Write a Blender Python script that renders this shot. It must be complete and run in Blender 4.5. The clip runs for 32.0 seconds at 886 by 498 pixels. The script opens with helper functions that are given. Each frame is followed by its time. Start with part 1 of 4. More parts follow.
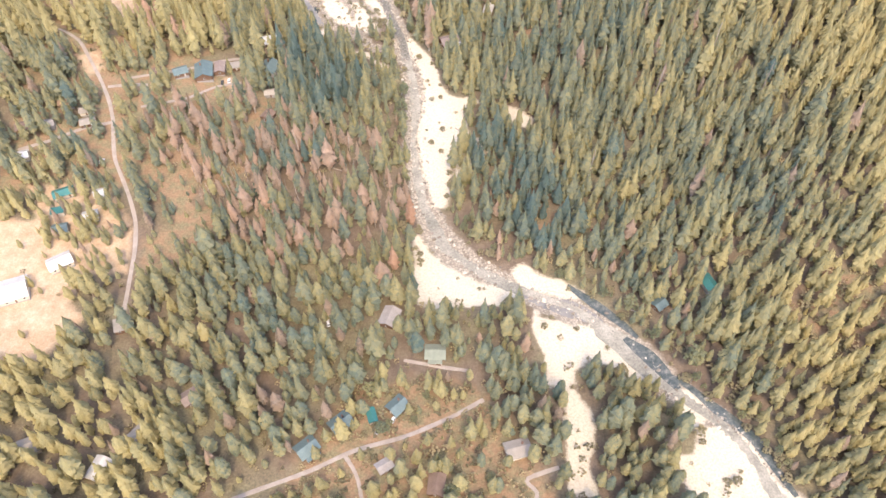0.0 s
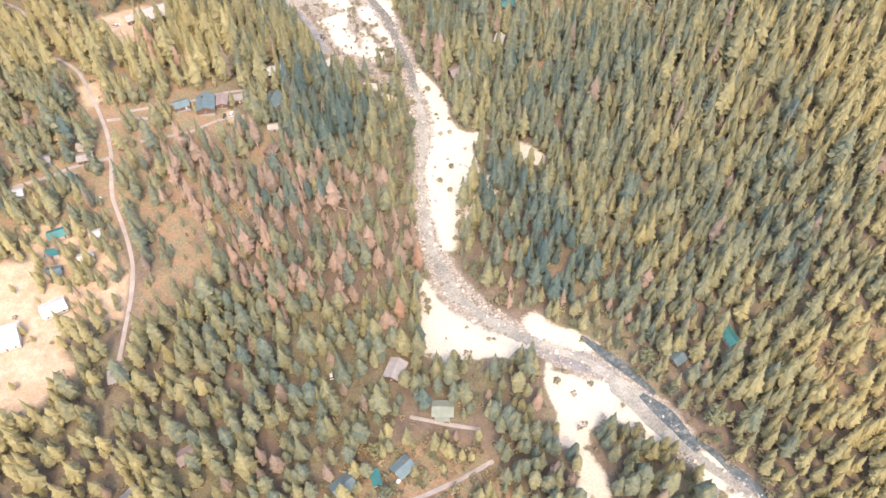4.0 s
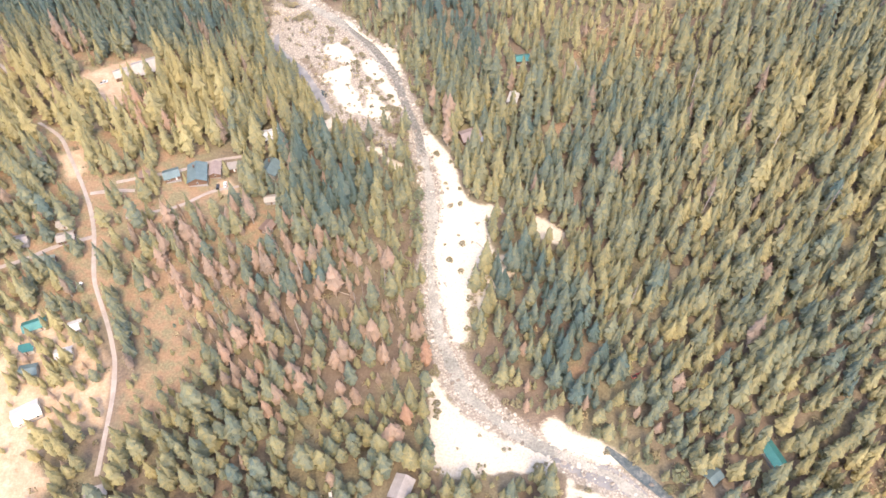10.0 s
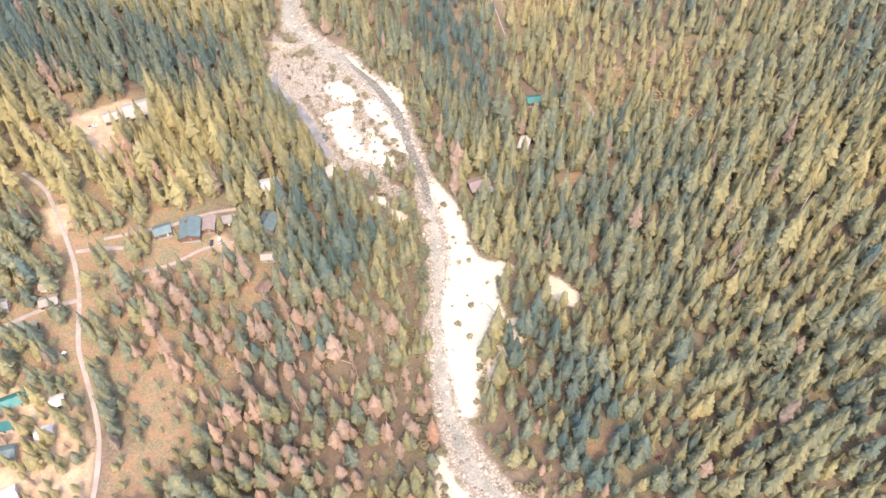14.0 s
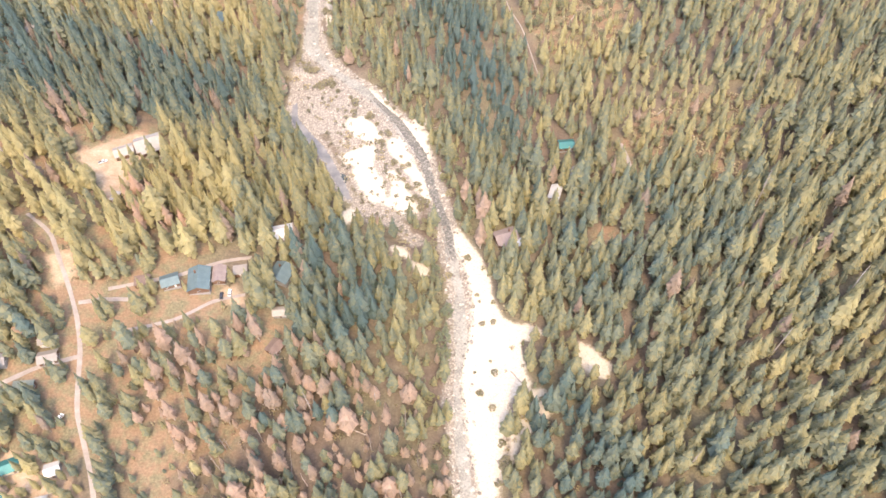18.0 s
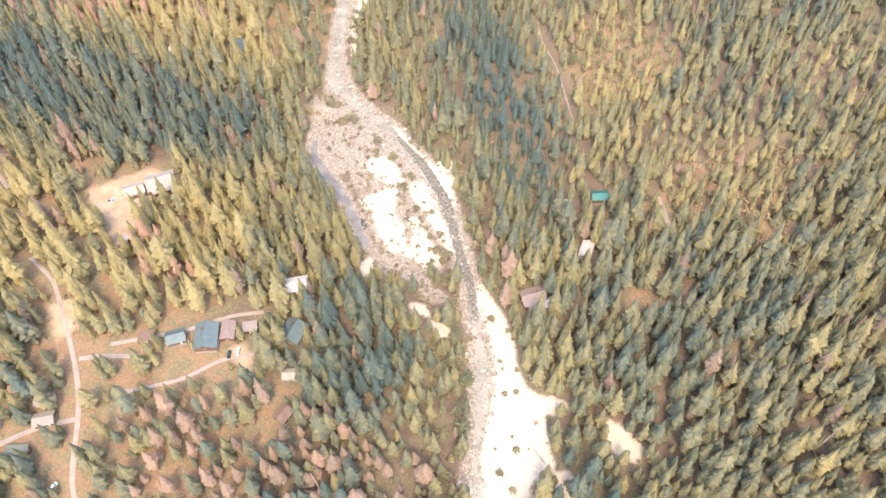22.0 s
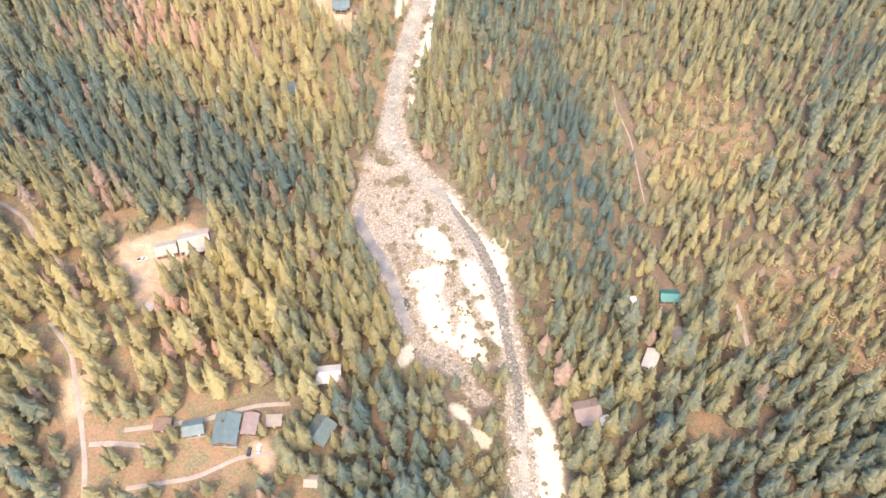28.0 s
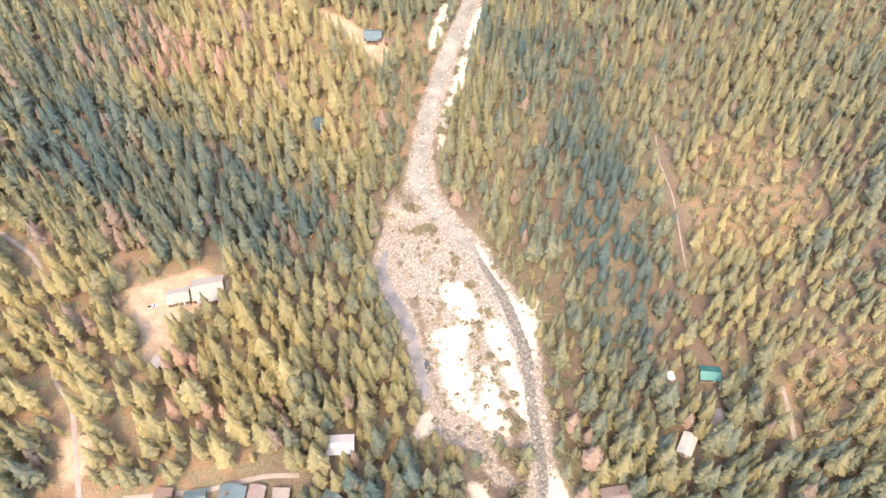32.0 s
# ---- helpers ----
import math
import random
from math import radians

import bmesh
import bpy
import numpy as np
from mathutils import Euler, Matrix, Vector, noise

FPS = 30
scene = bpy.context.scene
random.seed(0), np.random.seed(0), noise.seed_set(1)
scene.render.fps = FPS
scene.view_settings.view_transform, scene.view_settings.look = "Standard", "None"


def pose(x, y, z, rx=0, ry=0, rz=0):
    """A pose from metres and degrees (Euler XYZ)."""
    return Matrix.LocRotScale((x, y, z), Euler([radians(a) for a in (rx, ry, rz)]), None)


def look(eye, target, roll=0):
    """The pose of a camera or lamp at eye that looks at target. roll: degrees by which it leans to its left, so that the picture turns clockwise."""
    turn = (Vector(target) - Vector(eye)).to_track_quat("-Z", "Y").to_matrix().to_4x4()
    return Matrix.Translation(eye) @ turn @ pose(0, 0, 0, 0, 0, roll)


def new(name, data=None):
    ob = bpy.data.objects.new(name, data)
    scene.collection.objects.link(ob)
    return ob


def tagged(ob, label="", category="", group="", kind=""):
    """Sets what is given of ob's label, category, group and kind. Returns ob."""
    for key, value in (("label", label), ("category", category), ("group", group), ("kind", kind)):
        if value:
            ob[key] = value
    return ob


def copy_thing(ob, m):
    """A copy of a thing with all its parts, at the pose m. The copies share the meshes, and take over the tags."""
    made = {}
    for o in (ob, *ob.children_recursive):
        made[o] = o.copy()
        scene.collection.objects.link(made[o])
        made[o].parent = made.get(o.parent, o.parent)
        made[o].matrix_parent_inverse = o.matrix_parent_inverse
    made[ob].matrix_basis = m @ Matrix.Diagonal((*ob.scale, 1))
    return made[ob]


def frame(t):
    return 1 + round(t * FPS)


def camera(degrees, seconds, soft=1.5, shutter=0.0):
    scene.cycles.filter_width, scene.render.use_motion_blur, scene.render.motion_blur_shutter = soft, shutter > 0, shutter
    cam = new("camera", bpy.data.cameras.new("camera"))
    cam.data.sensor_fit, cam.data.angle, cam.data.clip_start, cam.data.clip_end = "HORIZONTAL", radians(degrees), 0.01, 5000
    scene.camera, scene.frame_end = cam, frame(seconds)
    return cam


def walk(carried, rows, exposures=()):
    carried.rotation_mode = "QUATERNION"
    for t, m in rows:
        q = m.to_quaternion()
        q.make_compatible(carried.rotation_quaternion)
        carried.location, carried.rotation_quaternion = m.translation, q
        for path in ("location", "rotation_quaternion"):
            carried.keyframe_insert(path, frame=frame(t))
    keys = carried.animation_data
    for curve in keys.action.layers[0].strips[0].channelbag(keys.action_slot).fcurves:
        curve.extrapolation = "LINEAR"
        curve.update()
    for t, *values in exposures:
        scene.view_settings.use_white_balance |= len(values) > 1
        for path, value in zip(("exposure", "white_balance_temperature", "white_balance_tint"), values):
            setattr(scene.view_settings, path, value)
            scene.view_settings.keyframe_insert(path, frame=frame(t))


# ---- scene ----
cam = camera(60.0, 32.0, soft=1.6)
walk(cam, [
    (0, pose(-6.82, -70.71, 360.65, 36.847, 0.660, -2.822)),
    (0.5, pose(-7.29, -67.62, 361.10, 36.858, 0.598, -2.799)),
    (1, pose(-6.51, -64.17, 361.18, 36.847, 0.700, -2.750)),
    (1.5, pose(-6.46, -60.84, 361.00, 36.915, 0.705, -2.579)),
    (2, pose(-6.37, -57.01, 361.24, 36.938, 0.727, -2.287)),
    (2.5, pose(-6.22, -53.17, 361.16, 36.997, 0.736, -2.234)),
    (3, pose(-6.15, -49.21, 361.00, 37.054, 0.778, -2.242)),
    (3.5, pose(-6.51, -45.39, 361.29, 37.084, 0.761, -2.228)),
    (5.5, pose(-7.63, -27.20, 360.96, 37.225, 0.715, -2.180)),
    (6, pose(-7.18, -22.45, 360.95, 37.260, 0.758, -2.097)),
    (6.5, pose(-7.68, -17.17, 360.79, 37.284, 0.735, -2.087)),
    (7, pose(-7.64, -11.88, 361.20, 37.239, 0.745, -2.020)),
    (7.5, pose(-8.27, -6.93, 360.70, 37.341, 0.715, -2.031)),
    (8, pose(-8.05, -1.74, 360.65, 37.329, 0.772, -1.975)),
    (8.5, pose(-8.20, 3.40, 360.33, 37.360, 0.771, -1.943)),
    (9, pose(-8.33, 8.86, 360.39, 37.363, 0.798, -1.915)),
    (9.5, pose(-8.37, 14.06, 360.22, 37.371, 0.816, -1.894)),
    (10, pose(-8.38, 19.50, 360.81, 37.303, 0.831, -1.865)),
    (10.5, pose(-8.43, 24.56, 360.31, 37.349, 0.860, -1.846)),
    (11, pose(-8.48, 30.17, 360.64, 37.270, 0.894, -1.821)),
    (11.5, pose(-8.36, 35.34, 360.61, 37.274, 0.908, -1.748)),
    (12, pose(-8.70, 40.75, 360.72, 37.231, 0.912, -1.756)),
    (12.5, pose(-8.56, 45.95, 360.66, 37.225, 0.979, -1.738)),
    (13, pose(-9.05, 51.20, 360.52, 37.233, 0.958, -1.737)),
    (13.5, pose(-9.25, 56.97, 360.96, 37.124, 0.965, -1.723)),
    (14, pose(-9.51, 62.84, 359.66, 37.367, 0.981, -1.683)),
    (14.5, pose(-9.96, 68.59, 360.10, 37.264, 0.986, -1.696)),
    (16.5, pose(-11.30, 88.99, 358.39, 37.404, 0.974, -1.070)),
    (17, pose(-11.55, 94.81, 358.68, 37.269, 1.011, -0.584)),
    (17.5, pose(-11.99, 100.70, 358.30, 37.224, 1.010, -0.120)),
    (18, pose(-12.29, 106.56, 359.06, 37.089, 0.980, 0.467)),
    (18.5, pose(-12.90, 112.69, 359.55, 36.943, 0.949, 0.928)),
    (19, pose(-12.81, 118.21, 359.70, 36.876, 1.031, 1.072)),
    (19.5, pose(-13.21, 123.83, 359.51, 36.812, 1.040, 1.090)),
    (20, pose(-13.14, 129.15, 359.73, 36.750, 1.123, 1.120)),
    (20.5, pose(-13.29, 134.25, 359.59, 36.745, 1.147, 1.257)),
    (21, pose(-13.66, 139.49, 358.92, 36.781, 1.141, 1.732)),
    (21.5, pose(-13.68, 144.68, 358.56, 36.787, 1.247, 2.231)),
    (22, pose(-13.92, 149.80, 358.83, 36.787, 1.188, 2.902)),
    (22.5, pose(-14.48, 155.31, 358.81, 36.778, 1.170, 3.517)),
    (23, pose(-15.11, 160.93, 358.86, 36.711, 1.187, 4.043)),
    (23.5, pose(-16.04, 166.42, 359.18, 36.644, 1.162, 4.546)),
    (24, pose(-17.07, 171.67, 359.35, 36.596, 1.095, 5.075)),
    (24.5, pose(-17.69, 176.93, 359.43, 36.564, 1.061, 5.652)),
    (25, pose(-18.35, 182.36, 359.23, 36.527, 1.084, 6.100)),
    (25.5, pose(-18.87, 187.82, 359.21, 36.473, 1.093, 6.639)),
    (27.5, pose(-21.33, 208.34, 358.24, 36.521, 1.205, 8.527)),
    (28, pose(-22.47, 213.20, 357.96, 36.538, 1.224, 8.503)),
    (28.5, pose(-23.40, 218.03, 357.85, 36.555, 1.223, 8.987)),
    (29, pose(-24.24, 222.90, 357.15, 36.615, 1.232, 9.661)),
    (29.5, pose(-25.05, 228.04, 357.39, 36.596, 1.231, 10.356)),
    (30, pose(-26.01, 233.17, 357.20, 36.601, 1.251, 11.009)),
    (30.5, pose(-26.81, 238.19, 356.94, 36.616, 1.282, 11.505)),
    (31, pose(-28.15, 243.49, 357.13, 36.536, 1.274, 11.542)),
    (31.5, pose(-29.11, 247.84, 357.07, 36.689, 1.259, 11.525)),
    (32, pose(-29.84, 252.43, 356.93, 36.571, 1.294, 11.551)),
], exposures=[(0.0, 2.0, 6850, 15), (6.0, 2.12, 6800, 16), (20.0, 2.22, 6950, 17), (32.0, 2.26, 7150, 18)])

# ---- world and sun ----
SUN_ELEV, SUN_AZ = radians(58), radians(174)      # azimuth clockwise from +y
world = bpy.data.worlds.new("world")
scene.world = world
world.use_nodes = True
wn = world.node_tree
wn.nodes.clear()
sky = wn.nodes.new("ShaderNodeTexSky")
sky.sky_type, sky.sun_disc = "NISHITA", False
sky.sun_elevation, sky.sun_rotation = SUN_ELEV, SUN_AZ
sky.dust_density, sky.air_density = 2.5, 1.0
back = wn.nodes.new("ShaderNodeBackground")
back.inputs["Strength"].default_value = 0.15
wout = wn.nodes.new("ShaderNodeOutputWorld")
wn.links.new(sky.outputs[0], back.inputs[0])
wn.links.new(back.outputs[0], wout.inputs[0])
sun_data = bpy.data.lights.new("sun", "SUN")
sun_data.energy, sun_data.angle, sun_data.color = 0.64, radians(6.0), (1.0, 0.82, 0.54)
sun = new("sun", sun_data)
to_sun = Vector((math.sin(SUN_AZ) * math.cos(SUN_ELEV), math.cos(SUN_AZ) * math.cos(SUN_ELEV), math.sin(SUN_ELEV)))
sun.matrix_world = look(to_sun * 900, (0, 0, 0))

# ---- plan: river, bars, roads, clearings (metres) ----
RIVER = np.array([(269.7, -85.0), (194.9, -3.2), (149.2, 43.6), (145.5, 57.4), (139.9, 70.5), (131.9, 81.4), (121.8, 91.4), (111.6, 102.8), (104.1, 114.3), (94.9, 127.0), (83.8, 141.1),
                  (70.3, 152.6), (55.4, 160.1), (37.3, 170.5), (20.1, 183.0), (4.7, 198.5), (-3.1, 220.3), (-8.0, 232.7), (-10.9, 263.6), (-12.9, 285.2), (-10.1, 312.0), (-10.1, 340.7),
                  (-14.3, 368.3), (-19.1, 395.0), (-26.0, 418.7), (-34.8, 452.5), (-51.5, 482.6), (-77.0, 515.6), (-101.4, 537.4), (-118.0, 562.7), (-121.8, 616.1), (-120.6, 672.4), (-114.5, 736.0),
                  (-129.6, 826.1), (-169.8, 1008.0)], float)
SIDE_CHANNEL = [(-121.4, 529.9), (-123.3, 504.4), (-122.6, 489.5), (-112.3, 474.6), (-101.0, 460.9), (-91.8, 443.4), (-85.5, 430.0), (-80.4, 418.6), (-72.0, 411.3), (-60.4, 404.8), (-47.7, 398.6), (-40.2, 386.1), (-31.0, 381.2), (-23.5, 376.6)]
ISLAND = [(-103.4, 491.8), (-100.4, 524.1), (-86.7, 518.2), (-67.2, 500.8), (-49.5, 469.5), (-34.8, 444.6), (-28.0, 414.7), (-33.6, 395.6), (-49.2, 399.4), (-67.6, 406.2), (-77.5, 420.9), (-85.5, 442.9), (-94.4, 462.6)]
SAND_LOWER = [
    [(-14.1, 210.5), (-13.9, 189.1), (-13.4, 171.3), (-12.2, 157.6), (-8.0, 154.2), (7.8, 154.5), (22.4, 156.6), (39.5, 154.3), (44.6, 159.9), (38.1, 166.5), (23.7, 171.0), (12.2, 177.7), (2.0, 185.1), (-5.2, 195.3), (-9.6, 204.7)],
    [(40.8, 179.4), (48.6, 182.6), (55.1, 173.9), (68.9, 167.8), (75.5, 162.5), (79.1, 157.6), (72.0, 158.2), (58.1, 162.9), (45.6, 168.3)],
    [(49.7, 150.7), (52.7, 145.7), (67.6, 140.6), (85.5, 136.5), (94.3, 131.0), (98.8, 120.2), (101.0, 105.9), (92.7, 105.8), (86.4, 114.4), (75.1, 119.1), (64.4, 112.4), (64.5, 104.2), (49.9, 104.6), (52.4, 112.9), (52.6, 124.3), (49.3, 130.3), (48.5, 139.5)],
    [(59.8, 104.8), (64.5, 98.2), (70.0, 88.7), (69.3, 76.6), (63.7, 59.6), (66.4, 45.4), (54.0, 49.1), (55.6, 68.4), (57.4, 85.9)],
    [(120.9, 77.3), (131.0, 78.4), (141.0, 73.7), (146.5, 64.6), (149.9, 50.3), (159.4, 39.0), (173.2, 20.5), (113.0, 23.3), (108.6, 56.2), (105.9, 61.9), (117.6, 65.5)],
    [(118.0, 99.3), (127.4, 96.9), (126.7, 83.2), (120.9, 77.3), (115.0, 86.8)],
]
SAND_MIDDLE = [
    [(-13.7, 392.7), (-5.4, 379.8), (0.9, 367.4), (5.3, 351.7), (8.0, 336.7), (12.3, 327.3), (16.7, 323.5), (24.2, 323.0), (32.9, 317.5), (25.2, 314.4), (19.2, 312.9), (20.3, 304.5), (22.7, 294.6), (23.6, 285.1), (14.9, 282.1), (11.8, 276.1), (9.9, 264.2), (8.9, 252.7), (7.6, 238.8), (6.0, 230.2), (-1.9, 230.3), (-3.0, 241.7), (-5.5, 255.8), (-8.1, 270.7), (-9.5, 283.0), (-9.3, 299.2), (-4.7, 315.8), (-2.9, 329.8), (-4.3, 344.5), (-7.2, 363.8), (-11.4, 380.1)],
    [(50.7, 310.6), (57.1, 307.9), (65.8, 295.9), (62.9, 290.3), (55.6, 293.2), (50.5, 300.0)],
    [(-19.7, 390.8), (-12.4, 387.0), (-4.6, 378.0), (0.1, 370.2), (3.4, 362.5), (4.1, 354.1), (-6.1, 352.5), (-8.0, 366.2), (-12.6, 376.9)],
]
SAND_ISLAND = [
    [(-75.0, 517.3), (-68.8, 511.0), (-60.0, 497.6), (-48.1, 483.1), (-38.6, 472.3), (-30.4, 469.6), (-32.6, 461.8), (-29.4, 447.8), (-33.7, 451.3), (-41.3, 468.8), (-54.7, 484.5), (-65.3, 499.5)],
    [(-84.6, 486.1), (-74.9, 487.4), (-68.7, 480.1), (-61.5, 465.6), (-69.3, 464.5), (-78.5, 471.0), (-84.8, 478.1)],
    [(-86.3, 452.8), (-73.3, 460.2), (-65.8, 463.1), (-65.8, 444.6), (-76.9, 444.9), (-85.2, 447.4)],
    [(-56.8, 466.2), (-49.0, 467.2), (-43.9, 453.0), (-37.4, 439.7), (-33.2, 429.9), (-29.5, 417.1), (-30.6, 410.5), (-34.8, 419.7), (-40.9, 432.2), (-48.9, 445.2), (-55.1, 455.2)],
    [(-77.7, 441.2), (-67.4, 444.4), (-60.8, 432.9), (-57.0, 423.2), (-57.7, 414.7), (-61.8, 412.5), (-67.0, 416.7), (-73.0, 427.7)],
    [(-56.8, 437.0), (-52.3, 437.6), (-46.9, 428.0), (-40.1, 415.6), (-36.3, 409.7), (-38.3, 403.0), (-43.9, 402.2), (-49.2, 407.8), (-57.1, 411.5), (-52.4, 418.8), (-52.2, 427.2)],
]
SAND_UPPER = [
    [(-109.8, 674.9), (-105.7, 675.1), (-103.6, 650.9), (-106.4, 633.3), (-108.1, 610.8), (-107.2, 589.5), (-103.2, 574.5), (-106.2, 576.7), (-110.0, 594.5), (-112.1, 621.5), (-110.5, 644.6), (-110.5, 662.5)],
    [(-136.2, 681.6), (-136.3, 703.4), (-134.4, 727.1), (-128.4, 729.7), (-130.6, 695.8), (-133.1, 676.3)],
    [(-111.1, 693.8), (-108.2, 727.3), (-103.9, 727.5), (-102.5, 687.9), (-108.9, 681.2)],
    [(-79.2, 409.9), (-73.6, 404.1), (-77.3, 394.4), (-81.0, 389.7), (-80.3, 401.3)],
    [(-49.8, 376.4), (-42.9, 376.4), (-40.3, 368.3), (-48.6, 369.3)],
    [(-38.3, 364.5), (-30.1, 363.9), (-27.8, 357.5), (-34.5, 357.0)],
]
THIN_SAND = [
    [(56.9, 279.0), (63.1, 272.7), (70.2, 263.7), (68.6, 251.0), (62.3, 254.1), (59.1, 267.0)],
    [(-41.9, 485.5), (-32.7, 488.3), (-27.1, 481.1), (-30.4, 469.6), (-38.6, 472.3), (-45.9, 479.5)],
    [(14.9, 282.1), (23.6, 285.1), (30.9, 288.0), (37.5, 281.6), (41.2, 275.3), (32.2, 266.6), (20.5, 255.1), (15.8, 244.0), (10.3, 238.7), (10.5, 264.2)],
]
SAND = SAND_LOWER + SAND_MIDDLE + SAND_ISLAND + SAND_UPPER
BED = [(-128.9, 539.1), (-120.1, 557.2), (-100.4, 552.3), (-82.8, 523.0), (-59.4, 490.1), (-44.7, 470.2), (-34.8, 451.5), (-27.1, 432.8), (-25.1, 414.6), (-32.8, 425.9), (-40.6, 443.6), (-51.4, 465.5), (-65.3, 489.4), (-77.9, 507.5), (-88.6, 509.2), (-101.4, 523.2), (-108.2, 514.5), (-113.2, 505.6), (-120.1, 509.2)]
GRAVEL = [   # open cobbles beside the stream
    [(-13.7, 227.8), (2.3, 226.6), (10.9, 207.0), (22.2, 191.8), (39.1, 176.8), (44.0, 166.9), (58.0, 161.8), (74.3, 154.8), (87.4, 147.7), (96.8, 136.8), (99.6, 123.4), (90.4, 132.7), (69.1, 140.7), (50.6, 150.7), (45.6, 156.4), (38.1, 166.5), (23.7, 171.0), (12.2, 177.7), (2.0, 185.1), (-5.2, 195.3), (-9.6, 204.7)],
    [(-125.9, 592.9), (-114.5, 594.0), (-107.7, 569.0), (-99.5, 545.6), (-90.6, 526.7), (-76.7, 517.3), (-64.9, 497.3), (-65.2, 488.6), (-78.1, 487.0), (-92.8, 477.0), (-105.1, 472.1), (-117.3, 481.9), (-126.2, 497.5), (-128.9, 523.7), (-127.9, 542.4), (-123.8, 557.4), (-124.2, 572.5)],
    [(-125.5, 680.3), (-113.0, 680.9), (-111.6, 650.4), (-114.1, 621.3), (-110.8, 594.4), (-114.5, 594.0), (-125.9, 592.9), (-124.0, 621.5), (-124.5, 650.0)],
    [(-79.9, 413.2), (-70.5, 411.3), (-51.1, 401.4), (-43.9, 392.3), (-33.5, 379.0), (-38.9, 377.4), (-49.3, 390.1), (-67.7, 397.1), (-77.3, 394.4)],
]
ROADS = [   # half width, line
    (1.7, [(-171.0, 157.7), (-172.3, 183.9), (-172.7, 197.6), (-175.2, 217.6), (-180.3, 232.1), (-186.8, 246.7), (-195.1, 263.6), (-198.3, 278.1), (-201.7, 297.0), (-207.1, 313.0), (-215.0, 329.6), (-224.4, 346.6), (-235.4, 366.1), (-253.0, 379.6)]),
    (1.7, [(-252.1, 269.0), (-233.3, 277.7), (-218.7, 287.5), (-200.6, 293.8)]),
    (1.8, [(-209.5, 323.5), (-197.3, 326.5), (-185.2, 327.4)]),
    (1.5, [(-186.7, 307.6), (-157.8, 318.2), (-142.8, 330.7), (-126.9, 335.9)]),
    (1.7, [(-196.7, 332.7), (-165.5, 343.5), (-142.0, 357.0), (-126.9, 360.8)]),
    (1.6, [(-133.6, 39.4), (-96.3, 53.6), (-62.6, 65.7), (-47.3, 73.1), (-21.4, 79.8), (1.6, 89.4), (17.8, 97.8)]),
    (1.4, [(-51.1, 72.0), (-44.3, 61.7), (-42.3, 51.4), (-40.2, 39.0)]),
    (1.5, [(-21.7, 122.4), (2.4, 116.3), (12.9, 114.3)]),
    (0.55, [(22.6, 604.1), (25.6, 581.4), (34.5, 555.7), (39.5, 529.6), (43.3, 511.5)]),
    (1.5, [(89.6, 447.5), (91.5, 439.4), (94.4, 419.3)]),
    (1.7, [(-325.8, 454.2), (-310.2, 448.4), (-299.9, 443.9), (-288.5, 431.9)]),
    (1.5, [(28.6, 36.0), (40.9, 49.6), (31.4, 55.7), (50.3, 60.9)]),
]
FIELDS = [   # bare pale or dry-grass ground without trees
    [(-276.4, 218.2), (-225.7, 218.9), (-217.4, 204.3), (-198.8, 205.8), (-184.6, 196.5), (-195.3, 184.9), (-200.6, 162.6), (-189.6, 155.3), (-203.0, 135.1), (-209.7, 128.7), (-256.5, 129.6)],
    [(-177.9, 256.4), (-154.9, 259.5), (-141.0, 244.1), (-146.7, 231.5), (-126.9, 229.5), (-134.5, 208.5), (-142.3, 200.1), (-143.9, 184.3), (-168.3, 178.7), (-168.9, 204.0), (-155.4, 217.8), (-167.7, 240.5)],
    [(-247.4, 437.5), (-233.9, 448.9), (-217.5, 462.1), (-199.3, 458.4), (-194.2, 439.2), (-207.6, 432.4), (-210.7, 421.8), (-208.8, 405.3), (-216.1, 396.0), (-227.5, 414.9), (-241.3, 427.8)],
    [(-140.9, 338.0), (-133.2, 341.2), (-122.8, 327.7), (-122.7, 321.4), (-132.7, 326.6)],
    [(57.9, 377.4), (68.2, 386.0), (81.4, 385.3), (77.8, 370.4), (64.7, 369.1)],
    [(-221.7, 695.0), (-200.7, 692.5), (-179.7, 680.5), (-158.9, 676.8), (-156.1, 648.6), (-173.0, 652.0), (-198.9, 674.4)],
    [(45.3, 306.2), (52.9, 306.9), (62.4, 298.3), (64.2, 293.2), (56.7, 295.5)],
    [(56.1, 203.8), (64.6, 212.9), (77.9, 226.1), (70.3, 209.8), (60.9, 198.5)],
    [(-223.3, 331.7), (-214.1, 339.1), (-221.1, 358.6), (-233.7, 350.9)],
]
YARD = [   # dusty ground round cabins, with scattered trees
    [(-241.4, 243.1), (-199.7, 246.4), (-186.3, 228.9), (-176.1, 212.3), (-174.3, 183.9), (-213.9, 180.3)],
]
TEAL = [   # stands of darker, bluer trees
    [(-95.2, 381.6), (-69.6, 376.8), (-42.0, 334.1), (-46.9, 307.3), (-75.2, 305.4), (-97.3, 351.2)],
    [(-94.3, 697.1), (-35.0, 699.9), (0.8, 596.5), (22.3, 513.9), (32.9, 450.4), (40.7, 425.2), (14.1, 426.5), (-19.9, 538.6), (-51.9, 605.9)],
    [(-348.3, 519.1), (-305.1, 559.8), (-215.9, 543.5), (-145.8, 516.6), (-155.9, 478.9), (-232.0, 473.4), (-307.0, 486.0)],
    [(20.8, 228.1), (44.9, 186.6), (78.0, 175.9), (73.1, 227.1), (49.1, 298.8), (28.1, 299.5)],
]
